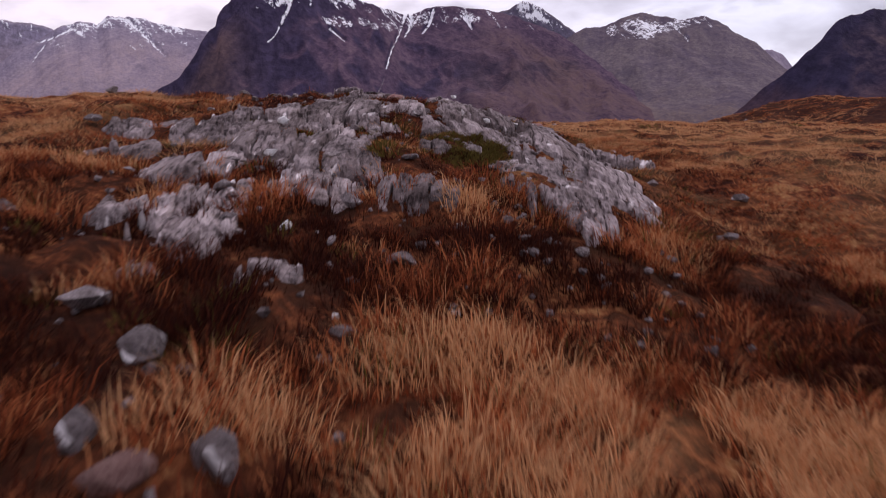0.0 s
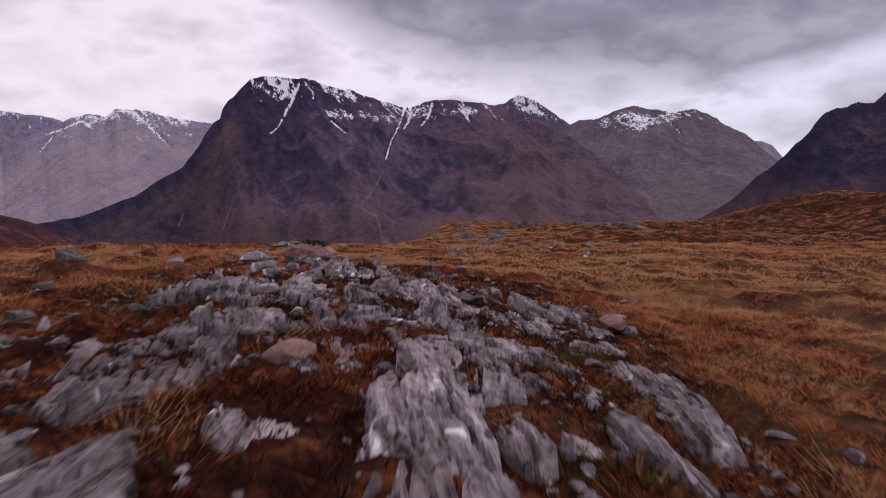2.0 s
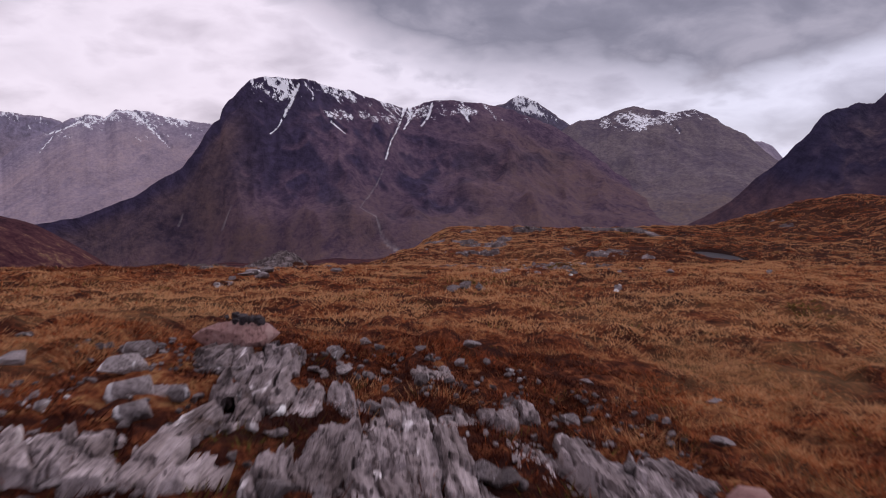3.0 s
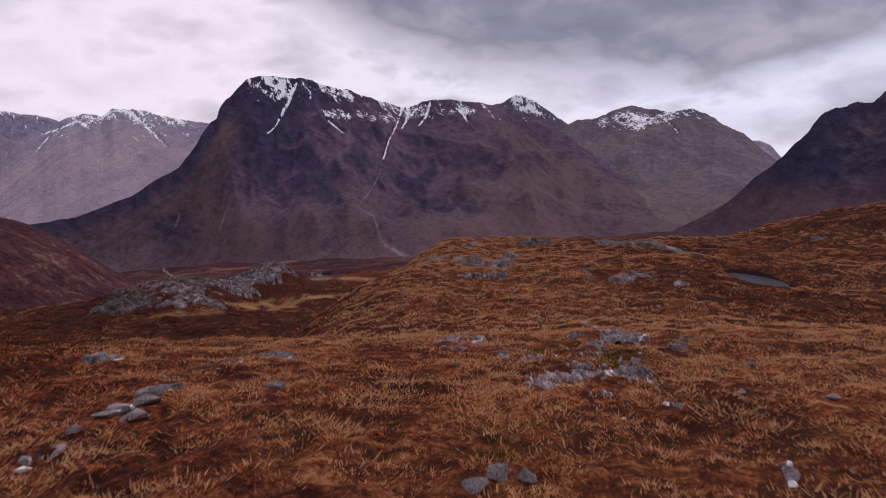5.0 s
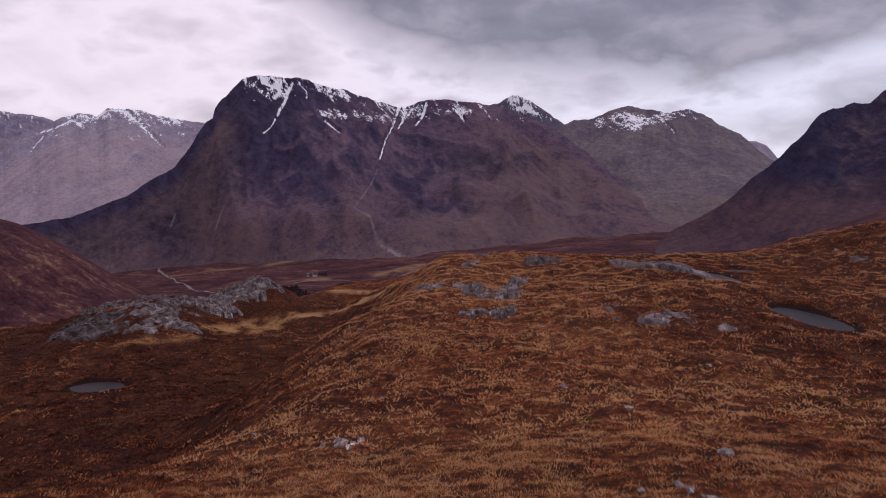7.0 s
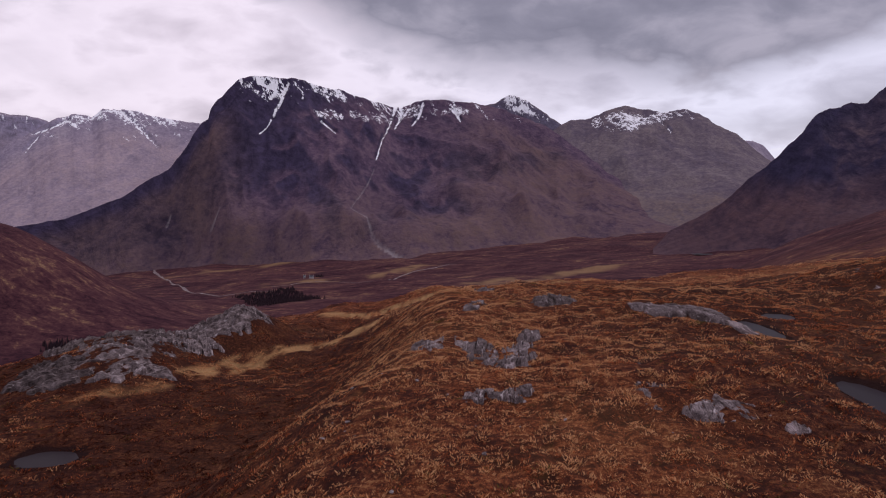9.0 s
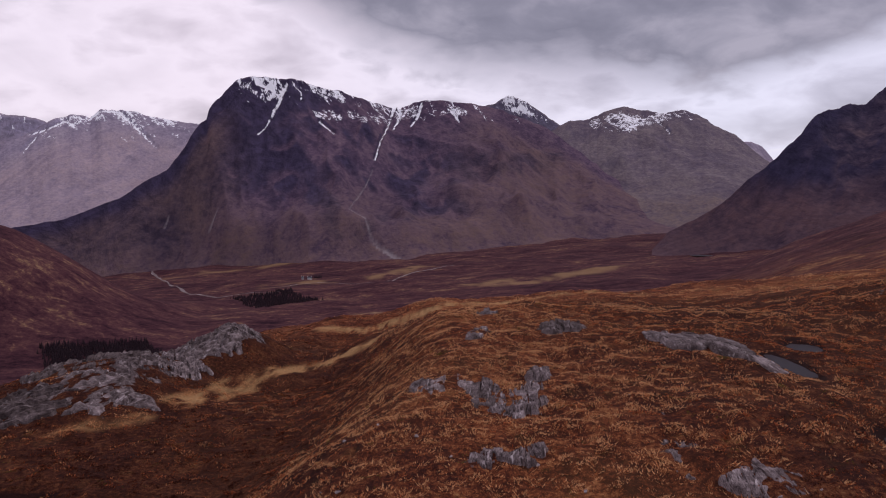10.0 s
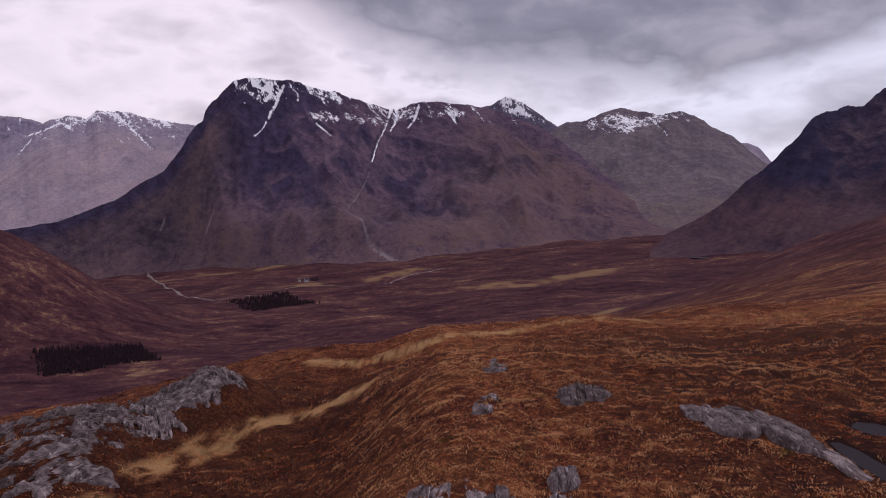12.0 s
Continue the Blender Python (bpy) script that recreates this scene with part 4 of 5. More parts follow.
outcrop("flat weathered slabs lying level with the heather", [
    (-2.27, -0.64, 0.5, 0.40, -15), (-2.21, 0.31, 0.8, 0.28, -20), (-2.08, -1.18, 0.38, 0.32, -14), (-1.33, -0.93, 0.28, 0.22, -13), (-1.81, 3.6, 0.8, 0.4, -17), (0.13, 2.7, 0.4, 0.2, 2), (0.25, 2.04, 0.4, 0.18, 2), (0.42, 1.75, 0.24, 0.18, -6), (0.9, 1.5, 0.5, 0.36, -20),
    (-0.26, 5.59, 0.44, 0.22, -12), (0.31, 5.93, 0.41, 0.24, -1), (0.46, 5.07, 0.28, 0.22, -6), (-0.30, 4.46, 0.34, 0.23, -19), (-3.03, -0.85, 0.6, 0.42, -17), (-2.34, -0.05, 0.6, 0.36, -12), (-1.0, -1.2, 0.3, 0.25, 5), (-2.6, -1.7, 0.5, 0.35, -8), (-0.55, 3.3, 0.4, 0.25, -5)], 0.10, 27, plate=0.07, joint=0.2, rough=0.015)
outcrop("weathered bedrock showing through turf on the crest", [
    (-1.25, -0.7, 2.2, 1.3, -6), (-1.1, 2.3, 2.4, 1.9, -8), (0.3, 2.9, 2.2, 1.3, 4), (0.3, 4.8, 2.0, 1.5, -4), (-1.3, -2.4, 2.2, 1.5, -8)], 0.020, 29, plate=0.065, joint=0.16, rough=0.014, bald=0.55)
outcrop("dark broken ledge at the foot of the outcrop", [(-1.70, -3.55, 0.34, 0.55, -2), (-1.39, -3.95, 0.28, 0.22, 5), (-0.95, -4.35, 0.26, 0.4, 0), (-1.5, -4.3, 0.26, 0.4, 10), (-2.1, -3.3, 0.3, 0.4, 0)], 0.05, 19, plate=0.05, joint=0.16, rough=0.016, bald=0.3)
outcrop("patch of split grey rock in the grass", [
    (2.2, 19.6, 0.8, 1.2, 0), (2.27, 20.3, 0.6, 0.42, 10), (3.13, 19.8, 1.5, 0.5, 10), (2.7, 18.9, 0.9, 0.8, 0), (1.45, 18.9, 0.7, 0.5, 0), (1.95, 18.2, 0.6, 0.7, -5)], 0.075, 31, plate=0.055, joint=0.13, rough=0.022, fine=0.018)
outcrop("plated rock patch with moss in the slope", [
    (4.05, 24.0, 1.05, 0.97, 20), (3.92, 25.1, 1.6, 0.55, 0), (3.05, 24.6, 0.55, 0.36, 0), (2.92, 22.2, 1.8, 0.5, 10), (4.77, 22.67, 0.6, 0.36, 5), (5.39, 23.67, 0.36, 0.5, 0)], 0.075, 33, plate=0.06, joint=0.16, rough=0.022, fine=0.02)
outcrop("flat wet grey slabs level with the turf", [
    (0.35, 23.9, 1.3, 0.9, 20), (1.03, 21.65, 0.55, 0.38, 0), (1.62, 21.3, 0.5, 0.74, 0), (0.15, 22.6, 0.5, 0.6, 20)], 0.06, 35, plate=0.07, joint=0.22, rough=0.014, fine=0.02)
outcrop("long low grey ledge crossing the slope", [(2.4, 54.0, 1.3, 2.6, 8), (1.2, 53.4, 0.9, 1.0, 0), (3.8, 54.7, 1.1, 0.9, 0)], 0.22, 37, schist_far, plate=0.17, joint=0.5, rough=0.045, fine=0.04)
outcrop("grey ribbed crag above russet heather", [
    (3.7, 61.4, 4.6, 2.6, 8), (2.1, 63.0, 5.6, 1.5, 6), (0.2, 64.4, 4.4, 2.4, 8), (-1.2, 65.2, 2.4, 1.6, 0), (5.8, 66.4, 3.0, 1.5, 4), (4.9, 63.8, 2.0, 1.0, 10)], 0.24, 39, schist_far, plate=0.20, joint=0.6, rough=0.05, fine=0.05)
outcrop("scattered pale slabs beside a wet hollow", [
    (12.5, 51.0, 3.4, 1.2, -6), (11.0, 50.8, 2.4, 1.5, 14), (9.7, 53.4, 3.0, 1.6, 14), (10.6, 57.2, 2.8, 1.5, 14), (13.4, 55.7, 1.4, 1.5, 10), (9.2, 51.2, 1.2, 1.3, 0), (13.8, 48.6, 0.8, 0.9, 0)], 0.16, 41, schist_far, plate=0.20, joint=0.6, rough=0.035, fine=0.05, bald=1.3)
outcrop("smooth grey whaleback rock beside a puddle", [
    (17.2, 73.4, 5.0, 3.4, 6), (18.8, 71.0, 6.0, 2.2, 0), (19.6, 67.2, 4.0, 1.2, -6), (15.6, 75.0, 2.2, 2.0, 0)], 0.34, 45, schist_far, plate=0.26, joint=1.2, rough=0.030, fine=0.06)
outcrop("small grey crag on the brow", [(2.6, 77.1, 3.6, 1.5, 0), (3.2, 79.6, 1.2, 1.0, 0)], 0.22, 48, schist_far, plate=0.22, joint=0.7, rough=0.06, fine=0.055, bald=2.8)
outcrop("small grey crag standing in grass", [(9.8, 80.2, 2.2, 3.4, 8), (8.4, 78.8, 1.2, 1.4, 0)], 0.24, 52, schist_far, plate=0.22, joint=0.7, rough=0.05, fine=0.055)
outcrop("bare rock along the skyline of the brow", [(4.6, 90.6, 5.0, 2.2, 4), (4.2, 87.0, 1.6, 1.6, 0), (7.2, 94.0, 1.4, 1.8, 0), (10.9, 98.9, 1.8, 1.8, 0)], 0.24, 55, schist_far, plate=0.26, joint=0.8, rough=0.07, fine=0.07, bald=2.8)
outcrop("low rock and stones on the grassy slope", [(-4.26, 16.94, 0.5, 0.5, 0), (-4.3, 18.3, 0.9, 0.6, 10), (-4.45, 15.75, 0.4, 0.33, 0), (-4.1, 20.3, 0.9, 0.85, 0), (-3.3, 21.4, 0.9, 0.95, 10), (-6.6, 21.5, 0.6, 0.6, 0), (-2.95, 33.6, 1.2, 1.5, 0)], 0.10, 58, plate=0.08, joint=0.3, rough=0.022, fine=0.025, bald=0.5)
outcrop("long broken grey crag across the hollow", [
    (-29.2, 84.0, 8.0, 9.0, 38), (-27.3, 90.0, 7.0, 6.5, -42), (-33.0, 81.0, 6.0, 6.0, 60), (-26.6, 96.0, 7.5, 6.0, -25), (-30.5, 94.5, 6.0, 6.0, 45), (-25.4, 102.5, 7.0, 6.0, 30), (-23.6, 108.0, 7.0, 6.5, -50), (-22.0, 112.0, 5.0, 5.5, 20), (-35.0, 91.0, 6.0, 6.0, 0), (-33.5, 98.5, 5.0, 5.5, 0),
    (-28.6, 104.0, 5.0, 4.5, 0), (-27.0, 110.0, 5.0, 4.5, 0)],
    0.55, 61, schist_far, plate=0.36, joint=0.5, rough=0.12, fine=0.12, ragged=0.3, bald=7.0)
outcrop("stony brow on the moor beyond the pool", [(36.5, 80.0, 1.2, 1.2, 0), (35.4, 74.4, 1.6, 1.6, 0), (38.5, 86.5, 1.6, 1.6, 0)], 0.40, 66, schist_far, plate=0.2, joint=0.8, rough=0.06, fine=0.06, bald=2.0)


def hull_mesh(name, seed, squash, mat, count=15, worn=True):
    """An angular stone: the hull of a few scattered points, its edges blunted."""
    r = random.Random(seed)
    bm = bmesh.new()
    for _ in range(count):
        p = Vector((r.gauss(0, 1), r.gauss(0, 1), r.gauss(0, 1))).normalized() * r.uniform(0.85, 1.0)
        bm.verts.new((p.x * 0.5, p.y * 0.38, p.z * squash * 0.5))
    res = bmesh.ops.convex_hull(bm, input=bm.verts)
    bmesh.ops.delete(bm, geom=[e for e in res["geom_interior"] if isinstance(e, bmesh.types.BMVert)], context="VERTS")
    if worn:
        bmesh.ops.bevel(bm, geom=list(bm.edges), offset=0.022, segments=1, affect="EDGES", profile=0.6, clamp_overlap=True)
    me = bpy.data.meshes.new(name)
    bm.to_mesh(me)
    bm.free()
    me.materials.append(mat)
    return me


STONES = [hull_mesh("stone", 100 + k, 0.50 + 0.05 * (k % 5), schist, 11) for k in range(10)]
WHITE = [hull_mesh("quartz_stone", 200 + k, 0.7, quartz) for k in range(3)]
PINK = [hull_mesh("boulder", 300 + k, 0.45, pink, 30) for k in range(2)]
DARK = [hull_mesh("stone", 400 + k, 0.8, dark_rock) for k in range(3)]
PEBBLES = [hull_mesh("pebble", 500 + k, 0.7, schist, 12, False) for k in range(8)]
LOOSE = []


def stone(me, x, y, size, label, category="stone", group="loose stones", turn=0.0, lift=0.0, tall=1.0):
    ob = new(me.name.split(".")[0], me)
    ob.matrix_world = pose(x, y, float(land(x, y)) + size * 0.12 * tall + lift, 0, 0, turn) @ Matrix.Diagonal((size, size, size * tall, 1))
    LOOSE.append((x, y, size))
    return tagged(ob, label, category, group=group)


for x, y, s, tall in [(-0.70, -5.80, 0.22, 1.7), (-1.19, -5.07, 0.26, 1.3), (-1.54, -4.8, 0.27, 1.2), (-1.10, -5.72, 0.18, 1.4), (-0.55, -5.0, 0.12, 0.6), (-0.5, -4.75, 0.16, 0.6), (-0.30, -3.9, 0.22, 0.8), (-0.95, -4.0, 0.2, 0.8), (0.72, -3.55, 0.14, 1.0),
                      (-4.2, 16.9, 0.42, 1.1), (-3.94, 16.86, 0.34, 1.2), (-4.45, 16.3, 0.24, 1.1), (-4.1, 18.0, 0.4, 1.0), (-4.5, 15.4, 0.2, 1.2), (5.2, 17.6, 0.3, 0.7), (6.1, 30.2, 0.5, 0.7), (4.0, 27.0, 0.3, 0.8), (-6.0, 5.6, 0.5, 0.9), (-5.3, 5.2, 0.6, 0.8), (-3.6, 5.4, 0.45, 0.8), (-3.0, 6.4, 0.4, 0.7), (-2.2, 6.6, 0.35, 0.8), (0.2, 14.75, 0.34, 1.1), (0.7, 15.0, 0.34, 1.2), (0.45, 14.95, 0.4, 1.0), (3.3, 15.1, 0.42, 0.7), (-4.0, 17.3, 0.5, 0.7), (-4.3, 16.8, 0.42, 0.7), (-2.6, 18.5, 0.4, 0.7), (-1.75, 5.5, 0.42, 0.8), (-1.95, 5.75, 0.36, 0.8), (-1.6, 5.15, 0.3, 0.7), (-2.1, 6.2, 0.3, 0.8)]:
    stone(STONES[int(abs(x * 7 + y * 3)) % 10], x, y, s, "single grey lichened stone lying in the grass", turn=x * 80, tall=tall)
for x, y, s in [(-0.03, -4.55, 0.07), (-0.98, -3.62, 0.12), (-1.35, -2.35, 0.12), (-0.55, -4.6, 0.06), (0.34, -0.46, 0.1), (0.72, 0.38, 0.14), (0.02, 0.62, 0.08), (-1.62, -0.7, 0.14), (1.3, 4.3, 0.1), (3.3, 14.9, 0.16), (3.45, 15.3, 0.12), (-4.4, 15.2, 0.2), (-0.9, 5.3, 0.12), (2.2, 17.0, 0.1), (2.9, 17.5, 0.12)]:
    stone(WHITE[int(abs(x * 9)) % 3], x, y, s, "white quartz stone among grey rock", "quartz stone", "quartz stones", turn=x * 120, lift=0.10 if -1.5 < y < 1.5 or y < -2 and y > -3 else 0.0)
stone(PINK[0], -1.62, 6.95, 0.74, "flat pinkish boulder on the outcrop's crest", "boulder", "boulders", turn=20, lift=0.11, tall=0.8)
for dx, dy, size in [(0.06, -0.06, 0.13), (0.16, 0.0, 0.12), (-0.02, 0.02, 0.10), (0.12, -0.12, 0.09), (0.2, -0.08, 0.08), (0.02, -0.13, 0.07), (-0.07, -0.05, 0.07), (0.1, 0.06, 0.10)]:
    stone(DARK[int(size * 100) % 3], -1.60 + dx, 6.95 + dy, size, "small dark stone piled on a pink boulder", "stone", "stones of the cairn", turn=dx * 900, lift=0.315)
stone(PINK[1], -0.92, -5.88, 0.21, "pinkish stone sunk in grass before the outcrop", "stone", "loose stones", turn=35, tall=1.2)
stone(PINK[1], -0.72, 1.75, 0.3, "pinkish boulder half sunk in turf", "boulder", "boulders", turn=50)
stone(PINK[1], 1.55, 5.0, 0.4, "pinkish boulder half sunk in turf", "boulder", "boulders", turn=80)
rng = random.Random(12)
# frost-split stones strewn over the outcrop and its edges
for k in range(210):
    if k < 150:
        x, y = rng.gauss(-0.7, 1.5), rng.uniform(-3.7, 8.0)
    elif k < 180:
        x, y = rng.gauss(3.2, 1.6), rng.uniform(17, 27)
    else:
        x, y = rng.uniform(-8, 14), rng.uniform(30, 62)
    size = rng.uniform(0.06, 0.24) * (1.0 if k < 180 else 1.6)
    stone(STONES[k % 10], x, y, size, "angular grey stone split from the outcrop", turn=rng.uniform(0, 360), lift=0.03, tall=rng.uniform(0.6, 1.0))


def rubble(label, spots, seed):
    """Small frost-split fragments too many to count."""
    r = random.Random(seed)
    verts, faces = [], []
    for x0, x1, y0, y1, n in spots:
        for _ in range(n):
            x, y, size = r.uniform(x0, x1), r.uniform(y0, y1), r.uniform(0.025, 0.11) * r.uniform(0.6, 1.1)
            me = PEBBLES[r.randrange(8)]
            m = pose(x, y, float(land(x, y)) + 0.15 * size + 0.01, r.uniform(-25, 25), r.uniform(-25, 25), r.uniform(0, 360)) @ Matrix.Diagonal((size, size, size * 0.8, 1))
            first = len(verts)
            verts += [m @ v.co for v in me.vertices]
            faces += [tuple(first + k for k in p.vertices) for p in me.polygons]
    return tagged(new("rubble", mesh_from("rubble", verts, faces, schist)), label, "rubble", kind="stuff")


rubble("small grey frost-split fragments between the slabs", [(-2.8, 1.7, 1.6, 7.6, 1300), (-2.4, 1.4, -4.6, 1.8, 500), (1.2, 4.2, 17.2, 21.2, 70), (-1.6, -0.4, -6.0, -4.2, 16)], 19)


# ---------------------------------------------------------------- grass
nprng = np.random.default_rng(5)


def on_rock(x, y):
    hit = np.zeros(x.shape, bool)
    for cx, cy, cs, sn, u0, v0, fine, rock in ROCK_MAPS:
        du, dv = (x - cx) * cs - (y - cy) * sn, (x - cx) * sn + (y - cy) * cs
        i, j = np.rint((du - u0) / fine).astype(int), np.rint((dv - v0) / (2.2 * fine)).astype(int)
        ok = (i >= 0) & (j >= 0) & (i < rock.shape[1]) & (j < rock.shape[0])
        hit[ok] |= rock[j[ok], i[ok]]
    for sx, sy, size in LOOSE:
        if size > 0.1:
            hit |= (x - sx) ** 2 + (y - sy + 0.15 * size) ** 2 < (0.75 * size) ** 2
    for px, py, rx, ry, lev in PONDS:
        hit |= np.hypot((x - px) / rx, (y - py) / ry) < 1.05
    return hit


def grass(name, label, x, y, blades, length, width, segs, spread, patch, gaps=0.62, shade=0.0, hump=0.0, cap=0.9, mossy=0.0):
    clump = fbm(x * patch, y * patch, 2, 31) + 0.5 * vnoise(x * patch * 3.1, y * patch * 3.1, 33)
    keep = ~on_rock(x, y) & (clump > -gaps + 0.5 * nprng.random(len(x)))
    x, y, clump = x[keep], y[keep], clump[keep]
    bare = np.clip(clump, -1, 1)
    straw = np.zeros(len(x))
    if y.max() > 70:
        straw = bleached(x, y)
    broad = fbm(x * 0.16, y * 0.16, 3, 57)
    heather = smooth(0.15, 0.45, fbm(x * patch * 0.55, y * patch * 0.55, 3, 97) - 0.25 * broad)
    tone = 0.60 + 0.30 * broad - 0.42 * heather + (0.85 if y.max() > 20 else 0.75) * clump + 0.20 * nprng.standard_normal(len(x)) + 0.5 * straw
    tone = np.where((x < -6) & (y > 30), tone - 0.12 * (1 - straw), tone)
    tone = tone - 0.9 * peaty(x, y) * (1 - straw) - shade
    cap = cap + 0.16 * np.clip(broad, -0.5, 1)
    tone = np.where(tone > cap, cap + 0.25 * (tone - cap), tone) + 0.3 * straw
    tone = tone + 0.33 * np.maximum(smooth(1.0, 2.4, x), smooth(2.0, 3.2, -x)) * smooth(-1.5, 1.5, y) * (1 - smooth(12, 16, y)) + 0.13 * smooth(8, 14, y) * (1 - smooth(60, 80, y)) * (1 - smooth(6, 11, np.abs(x)))
    tone = tone + 0.48 * fore(x, y)
    hill = np.exp(-((x - 3.5) / 9) ** 2)
    tone = tone + smooth(30, 45, y) * (1 - smooth(100, 120, y)) * (0.22 * hill - 0.17 * (1 - hill))
    crest = (np.abs(x + 0.3) < 2.6) & (np.abs(y - 1.4) < 4)
    green = (nprng.random(len(x)) < np.where(crest, 0.06 + 0.4 * (fbm(x * 1.1, y * 1.1, 2, 95) > 0.4), 0.015)) | ((fbm(x * 0.5, y * 0.5, 2, 91) > 1.05) & (y > -3) & (nprng.random(len(x)) < 0.6))
    green = green | (nprng.random(len(x)) < mossy)
    tone = np.where(green, 1.0, np.clip(tone, 0.02, 0.93))
    size = length * (0.55 + 0.7 * nprng.random(len(x))) * (0.6 + 0.8 * np.clip(bare + gaps, 0, 1.3))
    lean_a = nprng.normal(-0.5, 2.2, len(x))
    n = len(x) * blades
    rep = lambda a: np.repeat(a, blades)  # noqa: E731
    ang = nprng.random(n) * 2 * np.pi
    rad = np.sqrt(nprng.random(n)) * spread * rep(size)
    bx, by = rep(x) + rad * np.cos(ang), rep(y) + rad * np.sin(ang)
    bz = land(bx, by) - 0.01 + hump * rep(np.clip(clump + gaps, 0, 1.2))
    ln = rep(size) * (0.55 + 0.6 * nprng.random(n))
    out = 0.35 + 0.5 * nprng.random(n)
    dx = np.cos(ang) * out + 0.38 * np.cos(rep(lean_a))
    dy = np.sin(ang) * out + 0.38 * np.sin(rep(lean_a))
    wdt = width * (0.6 + 0.8 * nprng.random(n))
    face = nprng.random(n) * np.pi
    sx, sy = np.cos(face) * wdt / 2, np.sin(face) * wdt / 2
    if segs == 2:
        k = 0.55
        pts = np.stack([np.stack([bx - sx, by - sy, bz], -1), np.stack([bx + sx, by + sy, bz], -1),
                        np.stack([bx + dx * ln * 0.35 - sx * k, by + dy * ln * 0.35 - sy * k, bz + ln * 0.62], -1), np.stack([bx + dx * ln * 0.35 + sx * k, by + dy * ln * 0.35 + sy * k, bz + ln * 0.62], -1),
                        np.stack([bx + dx * ln, by + dy * ln, bz + ln * 0.88], -1)], 1)
        tri = np.array([[0, 1, 3], [0, 3, 2], [2, 3, 4]])
    else:
        pts = np.stack([np.stack([bx - sx, by - sy, bz], -1), np.stack([bx + sx, by + sy, bz], -1), np.stack([bx + dx * ln, by + dy * ln, bz + ln * 0.6], -1)], 1)
        tri = np.array([[0, 1, 2]])
    per = pts.shape[1]
    idx = (np.arange(n)[:, None, None] * per + tri[None]).reshape(-1, 3)
    me = bpy.data.meshes.new(name)
    me.vertices.add(n * per)
    me.vertices.foreach_set("co", pts.astype(np.float32).ravel())
    me.loops.add(idx.size)
    me.loops.foreach_set("vertex_index", idx.astype(np.int32).ravel())
    me.polygons.add(len(idx))
    me.polygons.foreach_set("loop_start", np.arange(0, idx.size, 3, dtype=np.int32))
    each = np.where(rep(tone) > 0.95, 1.0, np.clip(rep(tone) + 0.10 * nprng.standard_normal(n), 0, 0.94))
    me.attributes.new("tone", "FLOAT", "POINT").data.foreach_set("value", np.repeat(each, per).astype(np.float32))
    me.update(calc_edges=True)
    me.materials.append(grass_mat)
    return tagged(new(name, me), label, "grass", kind="stuff")


def scatter(x0, x1, y0, y1, density):
    n = int((x1 - x0) * (y1 - y0) * density)
    return nprng.uniform(x0, x1, n), nprng.uniform(y0, y1, n)


x, y = scatter(-3.8, 4.3, -7.3, -2.2, 210)
grass("tussock_grass", "long russet and straw deer grass in tussocks", x, y, 22, 0.09, 0.007, 2, 0.9, 2.6, 0.75, 0.08)
x, y = scatter(-7, 8, -2.2, 10, 95)
grass("outcrop_grass", "russet grass and heather round the rocks", x, y, 20, 0.085, 0.006, 1, 1.0, 2.0, 0.50)
x, y = scatter(-3.6, 3.6, -6.2, 8.5, 170)
grass("heather", "short dark heather and moss filling the gaps in the rock", x, y, 12, 0.06, 0.011, 1, 1.3, 2.6, 0.9, 0.34, 0.0, 0.4)
MOSS = [(0.34, -0.86, 0.22), (-0.07, -1.69, 0.26), (-0.66, -1.04, 0.16), (1.25, -1.26, 0.14), (1.33, -1.52, 0.16), (-1.21, -1.43, 0.18), (-2.09, -0.37, 0.2), (0.1, -0.96, 0.16), (-0.7, -2.07, 0.24), (0.11, -1.83, 0.2), (0.32, -1.57, 0.2), (3.2, 21.2, 0.55), (3.1, 20.6, 0.4), (0.9, 3.0, 0.2)]
spots = [(nprng.normal(mx, 0.5 * mr, 260), nprng.normal(my, 0.6 * mr, 260)) for mx, my, mr in MOSS]
x, y = np.concatenate([p for p, q in spots]), np.concatenate([q for p, q in spots])
grass("moss", "olive moss cushions between the slabs", x, y, 9, 0.05, 0.011, 1, 1.0, 3.0, 1.3, 0.1, 0.02, 0.5, 0.8)
x, y = scatter(-22, 26, -6, 33, 46)
k = ~((np.abs(x - 0.5) < 7) & (y < 10)) & (np.abs(x) < 4 + 0.75 * (y + 8))
grass("moor_grass", "russet moor grass in dense low tufts", x[k], y[k], 15, 0.080, 0.020, 1, 2.0, 2.8, 0.60, -0.20, 0.0, 0.84)
x, y = scatter(-52, 62, 33, 95, 12.8)
k = (x > -12 - 0.68 * (y - 22)) & (x < 12 + 0.72 * (y - 22))
grass("hill_grass", "rust-brown hill grass and heather tufts", x[k], y[k], 11, 0.120, 0.062, 1, 1.9, 2.6, 0.42, -0.20, 0.0, 0.86)
x, y = scatter(-80, 110, 95, 168, 1.7)
grass("brow_grass", "brown grass along the brow of the hill", x, y, 9, 0.24, 0.07, 1, 1.8, 0.5, 0.5, 0.04)


# ---------------------------------------------------------------- the glen
def part(name, bm, mat, parent, label=""):
    me = bpy.data.meshes.new(name)
    bm.to_mesh(me)
    bm.free()
    me.materials.append(mat)
    ob = new(name, me)
    ob.parent = parent
    return tagged(ob, label) if label else ob


# the purple in the spruce colour is a painted tint of distance haze
spruce, nt, b = material("dark_spruce", 0.9)
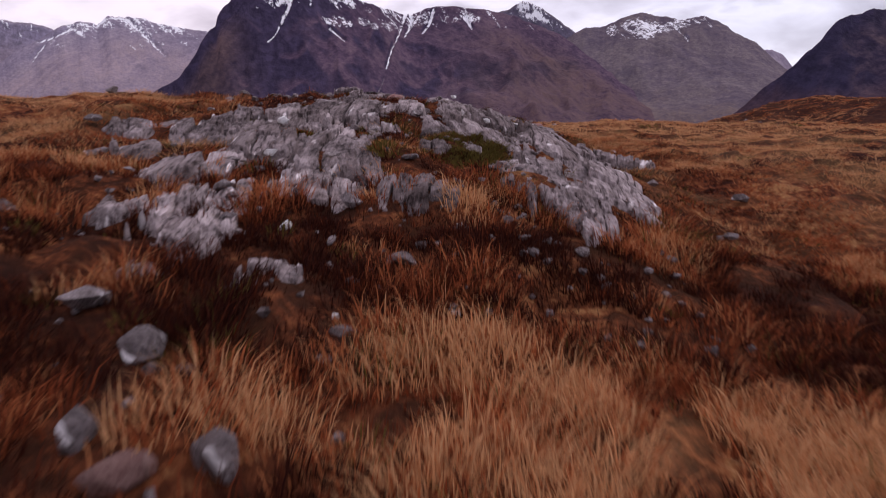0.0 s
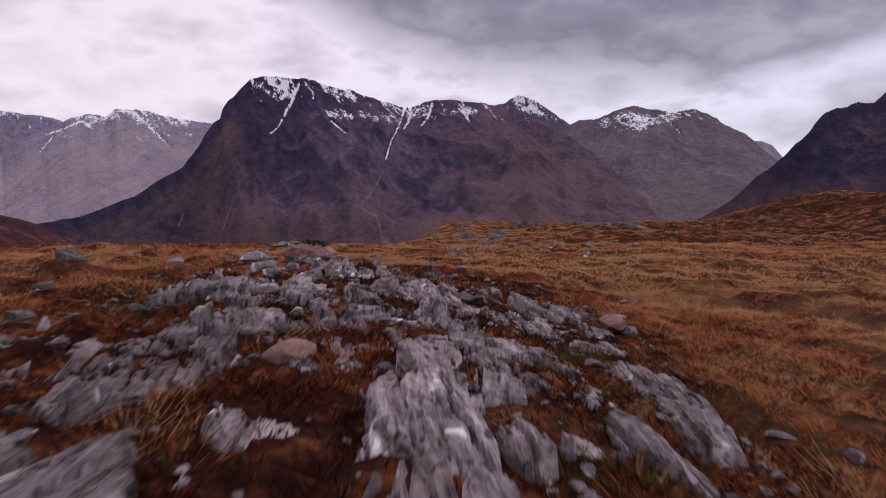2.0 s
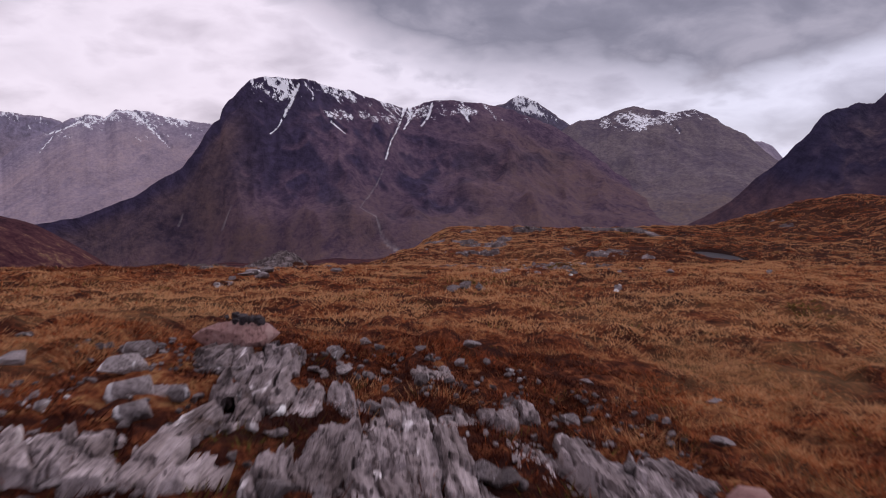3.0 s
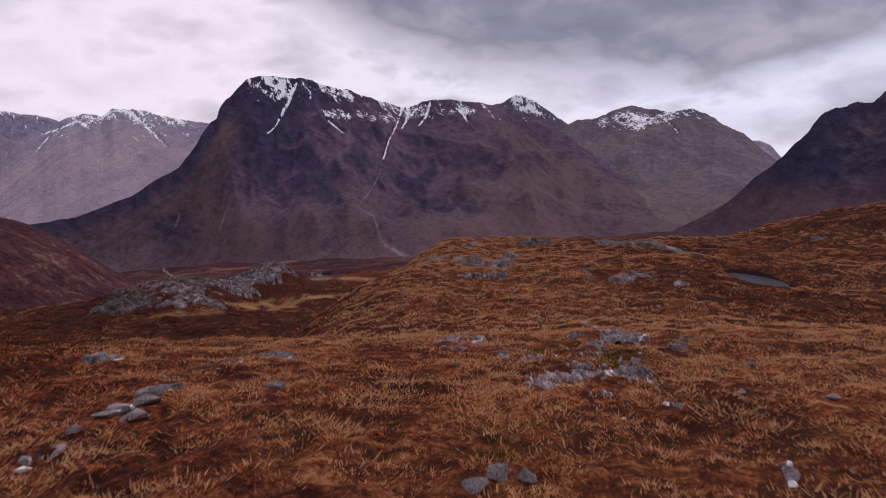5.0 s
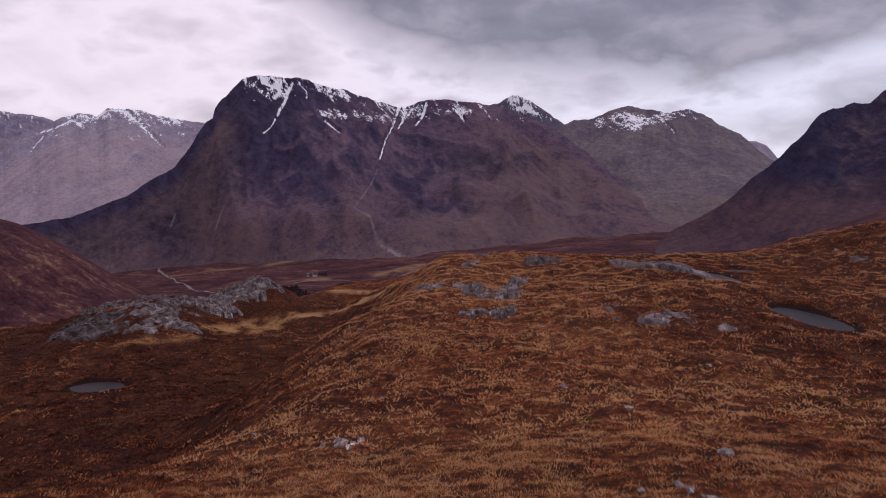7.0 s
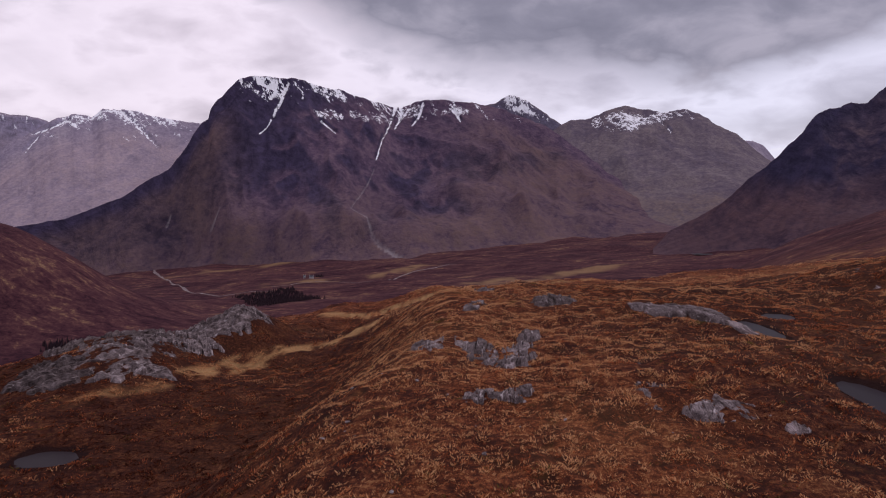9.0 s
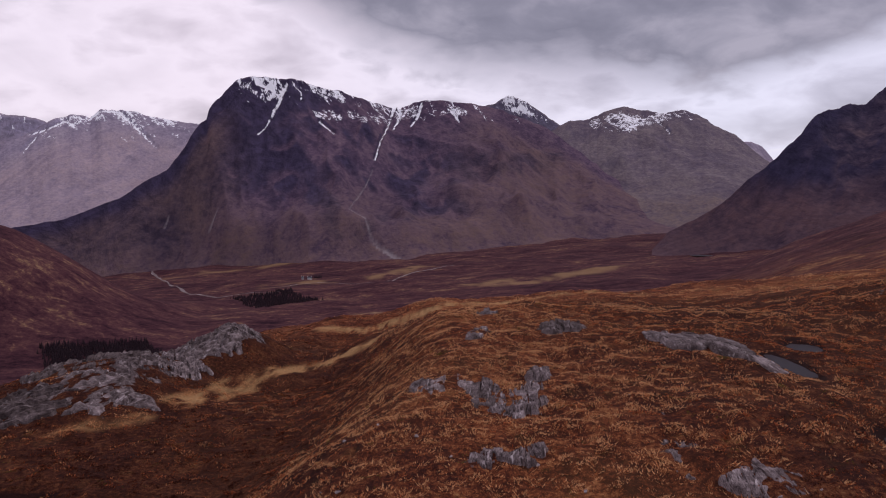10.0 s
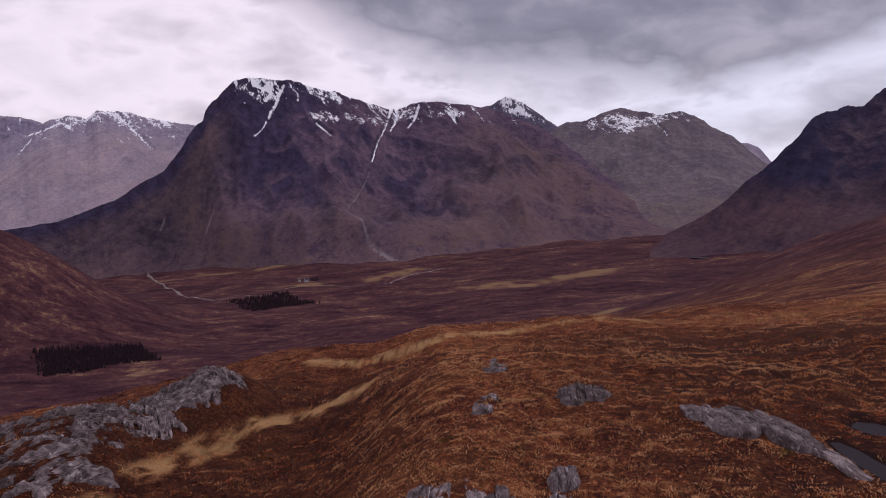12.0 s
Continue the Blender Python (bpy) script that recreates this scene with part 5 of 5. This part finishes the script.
nt.links.new(ramp(nt, noise_node(nt, place_node(nt), 0.6, 4, 0.7), [(0.35, (0.022, 0.013, 0.019)), (0.65, (0.050, 0.032, 0.038))]), b.inputs["Base Color"])


def wood(label, corners, count, seed):
    """A plantation of spruces: each a short trunk under five ragged whorls."""
    r = random.Random(seed)
    verts, faces = [], []
    (ax, ay), (bx, by), (cx, cy) = corners
    for _ in range(count):
        s, t = r.random(), r.random()
        x, y = ax + s * (bx - ax) + t * (cx - ax) + r.uniform(-6, 6), ay + s * (by - ay) + t * (cy - ay) + r.uniform(-6, 6)
        z, tall = float(land(x, y)) - 0.5, r.uniform(6, 9.5)
        wide = tall * r.uniform(0.2, 0.28)
        for k in range(5):
            lo, hi = tall * (0.06 + 0.17 * k), tall * (0.36 + 0.16 * k)
            rad = wide * (1 - 0.19 * k)
            first = len(verts)
            turn = r.uniform(0, 6.28)
            for q in range(9):
                a = turn + q * 2 * math.pi / 9
                rr = rad * (1.0 if q % 2 else 0.62) * r.uniform(0.8, 1.15)
                verts.append((x + rr * math.cos(a), y + rr * math.sin(a), z + lo + r.uniform(-0.5, 0.5)))
            verts.append((x, y, z + hi))
            faces += [(first + q, first + (q + 1) % 9, first + 9) for q in range(9)]
    ob = new("spruce_wood", mesh_from("spruce_wood", verts, faces, spruce))
    return tagged(ob, label, "wood", kind="stuff")


wood("dark spruce plantation at the foot of the spur", [(-515, 965), (-385, 1020), (-575, 1045)], 1500, 3)
wood("dark spruce wood beside the river", [(-330, 1372), (-225, 1430), (-440, 1560)], 1100, 8)
wood("small clump of spruces by the house", [(-318, 1880), (-300, 1885), (-312, 1900)], 16, 9)

white_wall, nt, b = material("white_harling", 0.9)
nt.links.new(ramp(nt, noise_node(nt, place_node(nt), 1.5, 4, 0.6), [(0.3, (0.62, 0.60, 0.58)), (0.7, (0.80, 0.79, 0.78))]), b.inputs["Base Color"])
slate, nt, b = material("roof_slate", 0.7)
nt.links.new(ramp(nt, noise_node(nt, place_node(nt), 2.0, 4, 0.6), [(0.3, (0.06, 0.06, 0.07)), (0.7, (0.12, 0.12, 0.13))]), b.inputs["Base Color"])
dark_pane, nt, b = material("dark_window", 0.2)
b.inputs["Base Color"].default_value = (0.02, 0.02, 0.025, 1)


def box(bm, x0, x1, y0, y1, z0, z1):
    bmesh.ops.create_cube(bm, size=1, matrix=Matrix.Translation(((x0 + x1) / 2, (y0 + y1) / 2, (z0 + z1) / 2)) @ Matrix.Diagonal((x1 - x0, y1 - y0, z1 - z0, 1)))


def house(label, x, y, turn, length):
    base = new("house")
    base.matrix_world = pose(x, y, float(land(x, y)) - 0.6, 0, 0, turn)
    tagged(base, label, "house", group="houses in the glen")
    bm = bmesh.new()
    box(bm, -length / 2, length / 2, -3.5, 3.5, 0, 5.2)
    part("wall", bm, white_wall, base)
    bm = bmesh.new()
    h = length / 2 + 0.3
    v = [bm.verts.new(p) for p in ((-h, -3.9, 5.0), (h, -3.9, 5.0), (h, 3.9, 5.0), (-h, 3.9, 5.0), (-h, 0, 8.4), (h, 0, 8.4))]
    for q in ((0, 1, 5, 4), (2, 3, 4, 5), (0, 4, 3), (1, 2, 5), (3, 2, 1, 0)):
        bm.faces.new([v[k] for k in q])
    roof = part("roof", bm, slate, base)
    for cx in (-length / 2 + 0.6, length / 2 - 0.6):
        bm = bmesh.new()
        box(bm, cx - 0.5, cx + 0.5, -0.5, 0.5, 7.6, 9.6)
        part("chimney", bm, white_wall, roof)
    for k in range(4):
        bm = bmesh.new()
        cx = -length / 2 + (k + 0.5) * length / 4
        box(bm, cx - 0.6, cx + 0.6, -3.56, -3.48, 2.2, 3.8)
        part("window", bm, dark_pane, base)
    return base


house("white harled house with slate roof beside spruces", -323, 1858, 8, 12)
house("small white outbuilding with slate roof", -342, 1862, 12, 6)
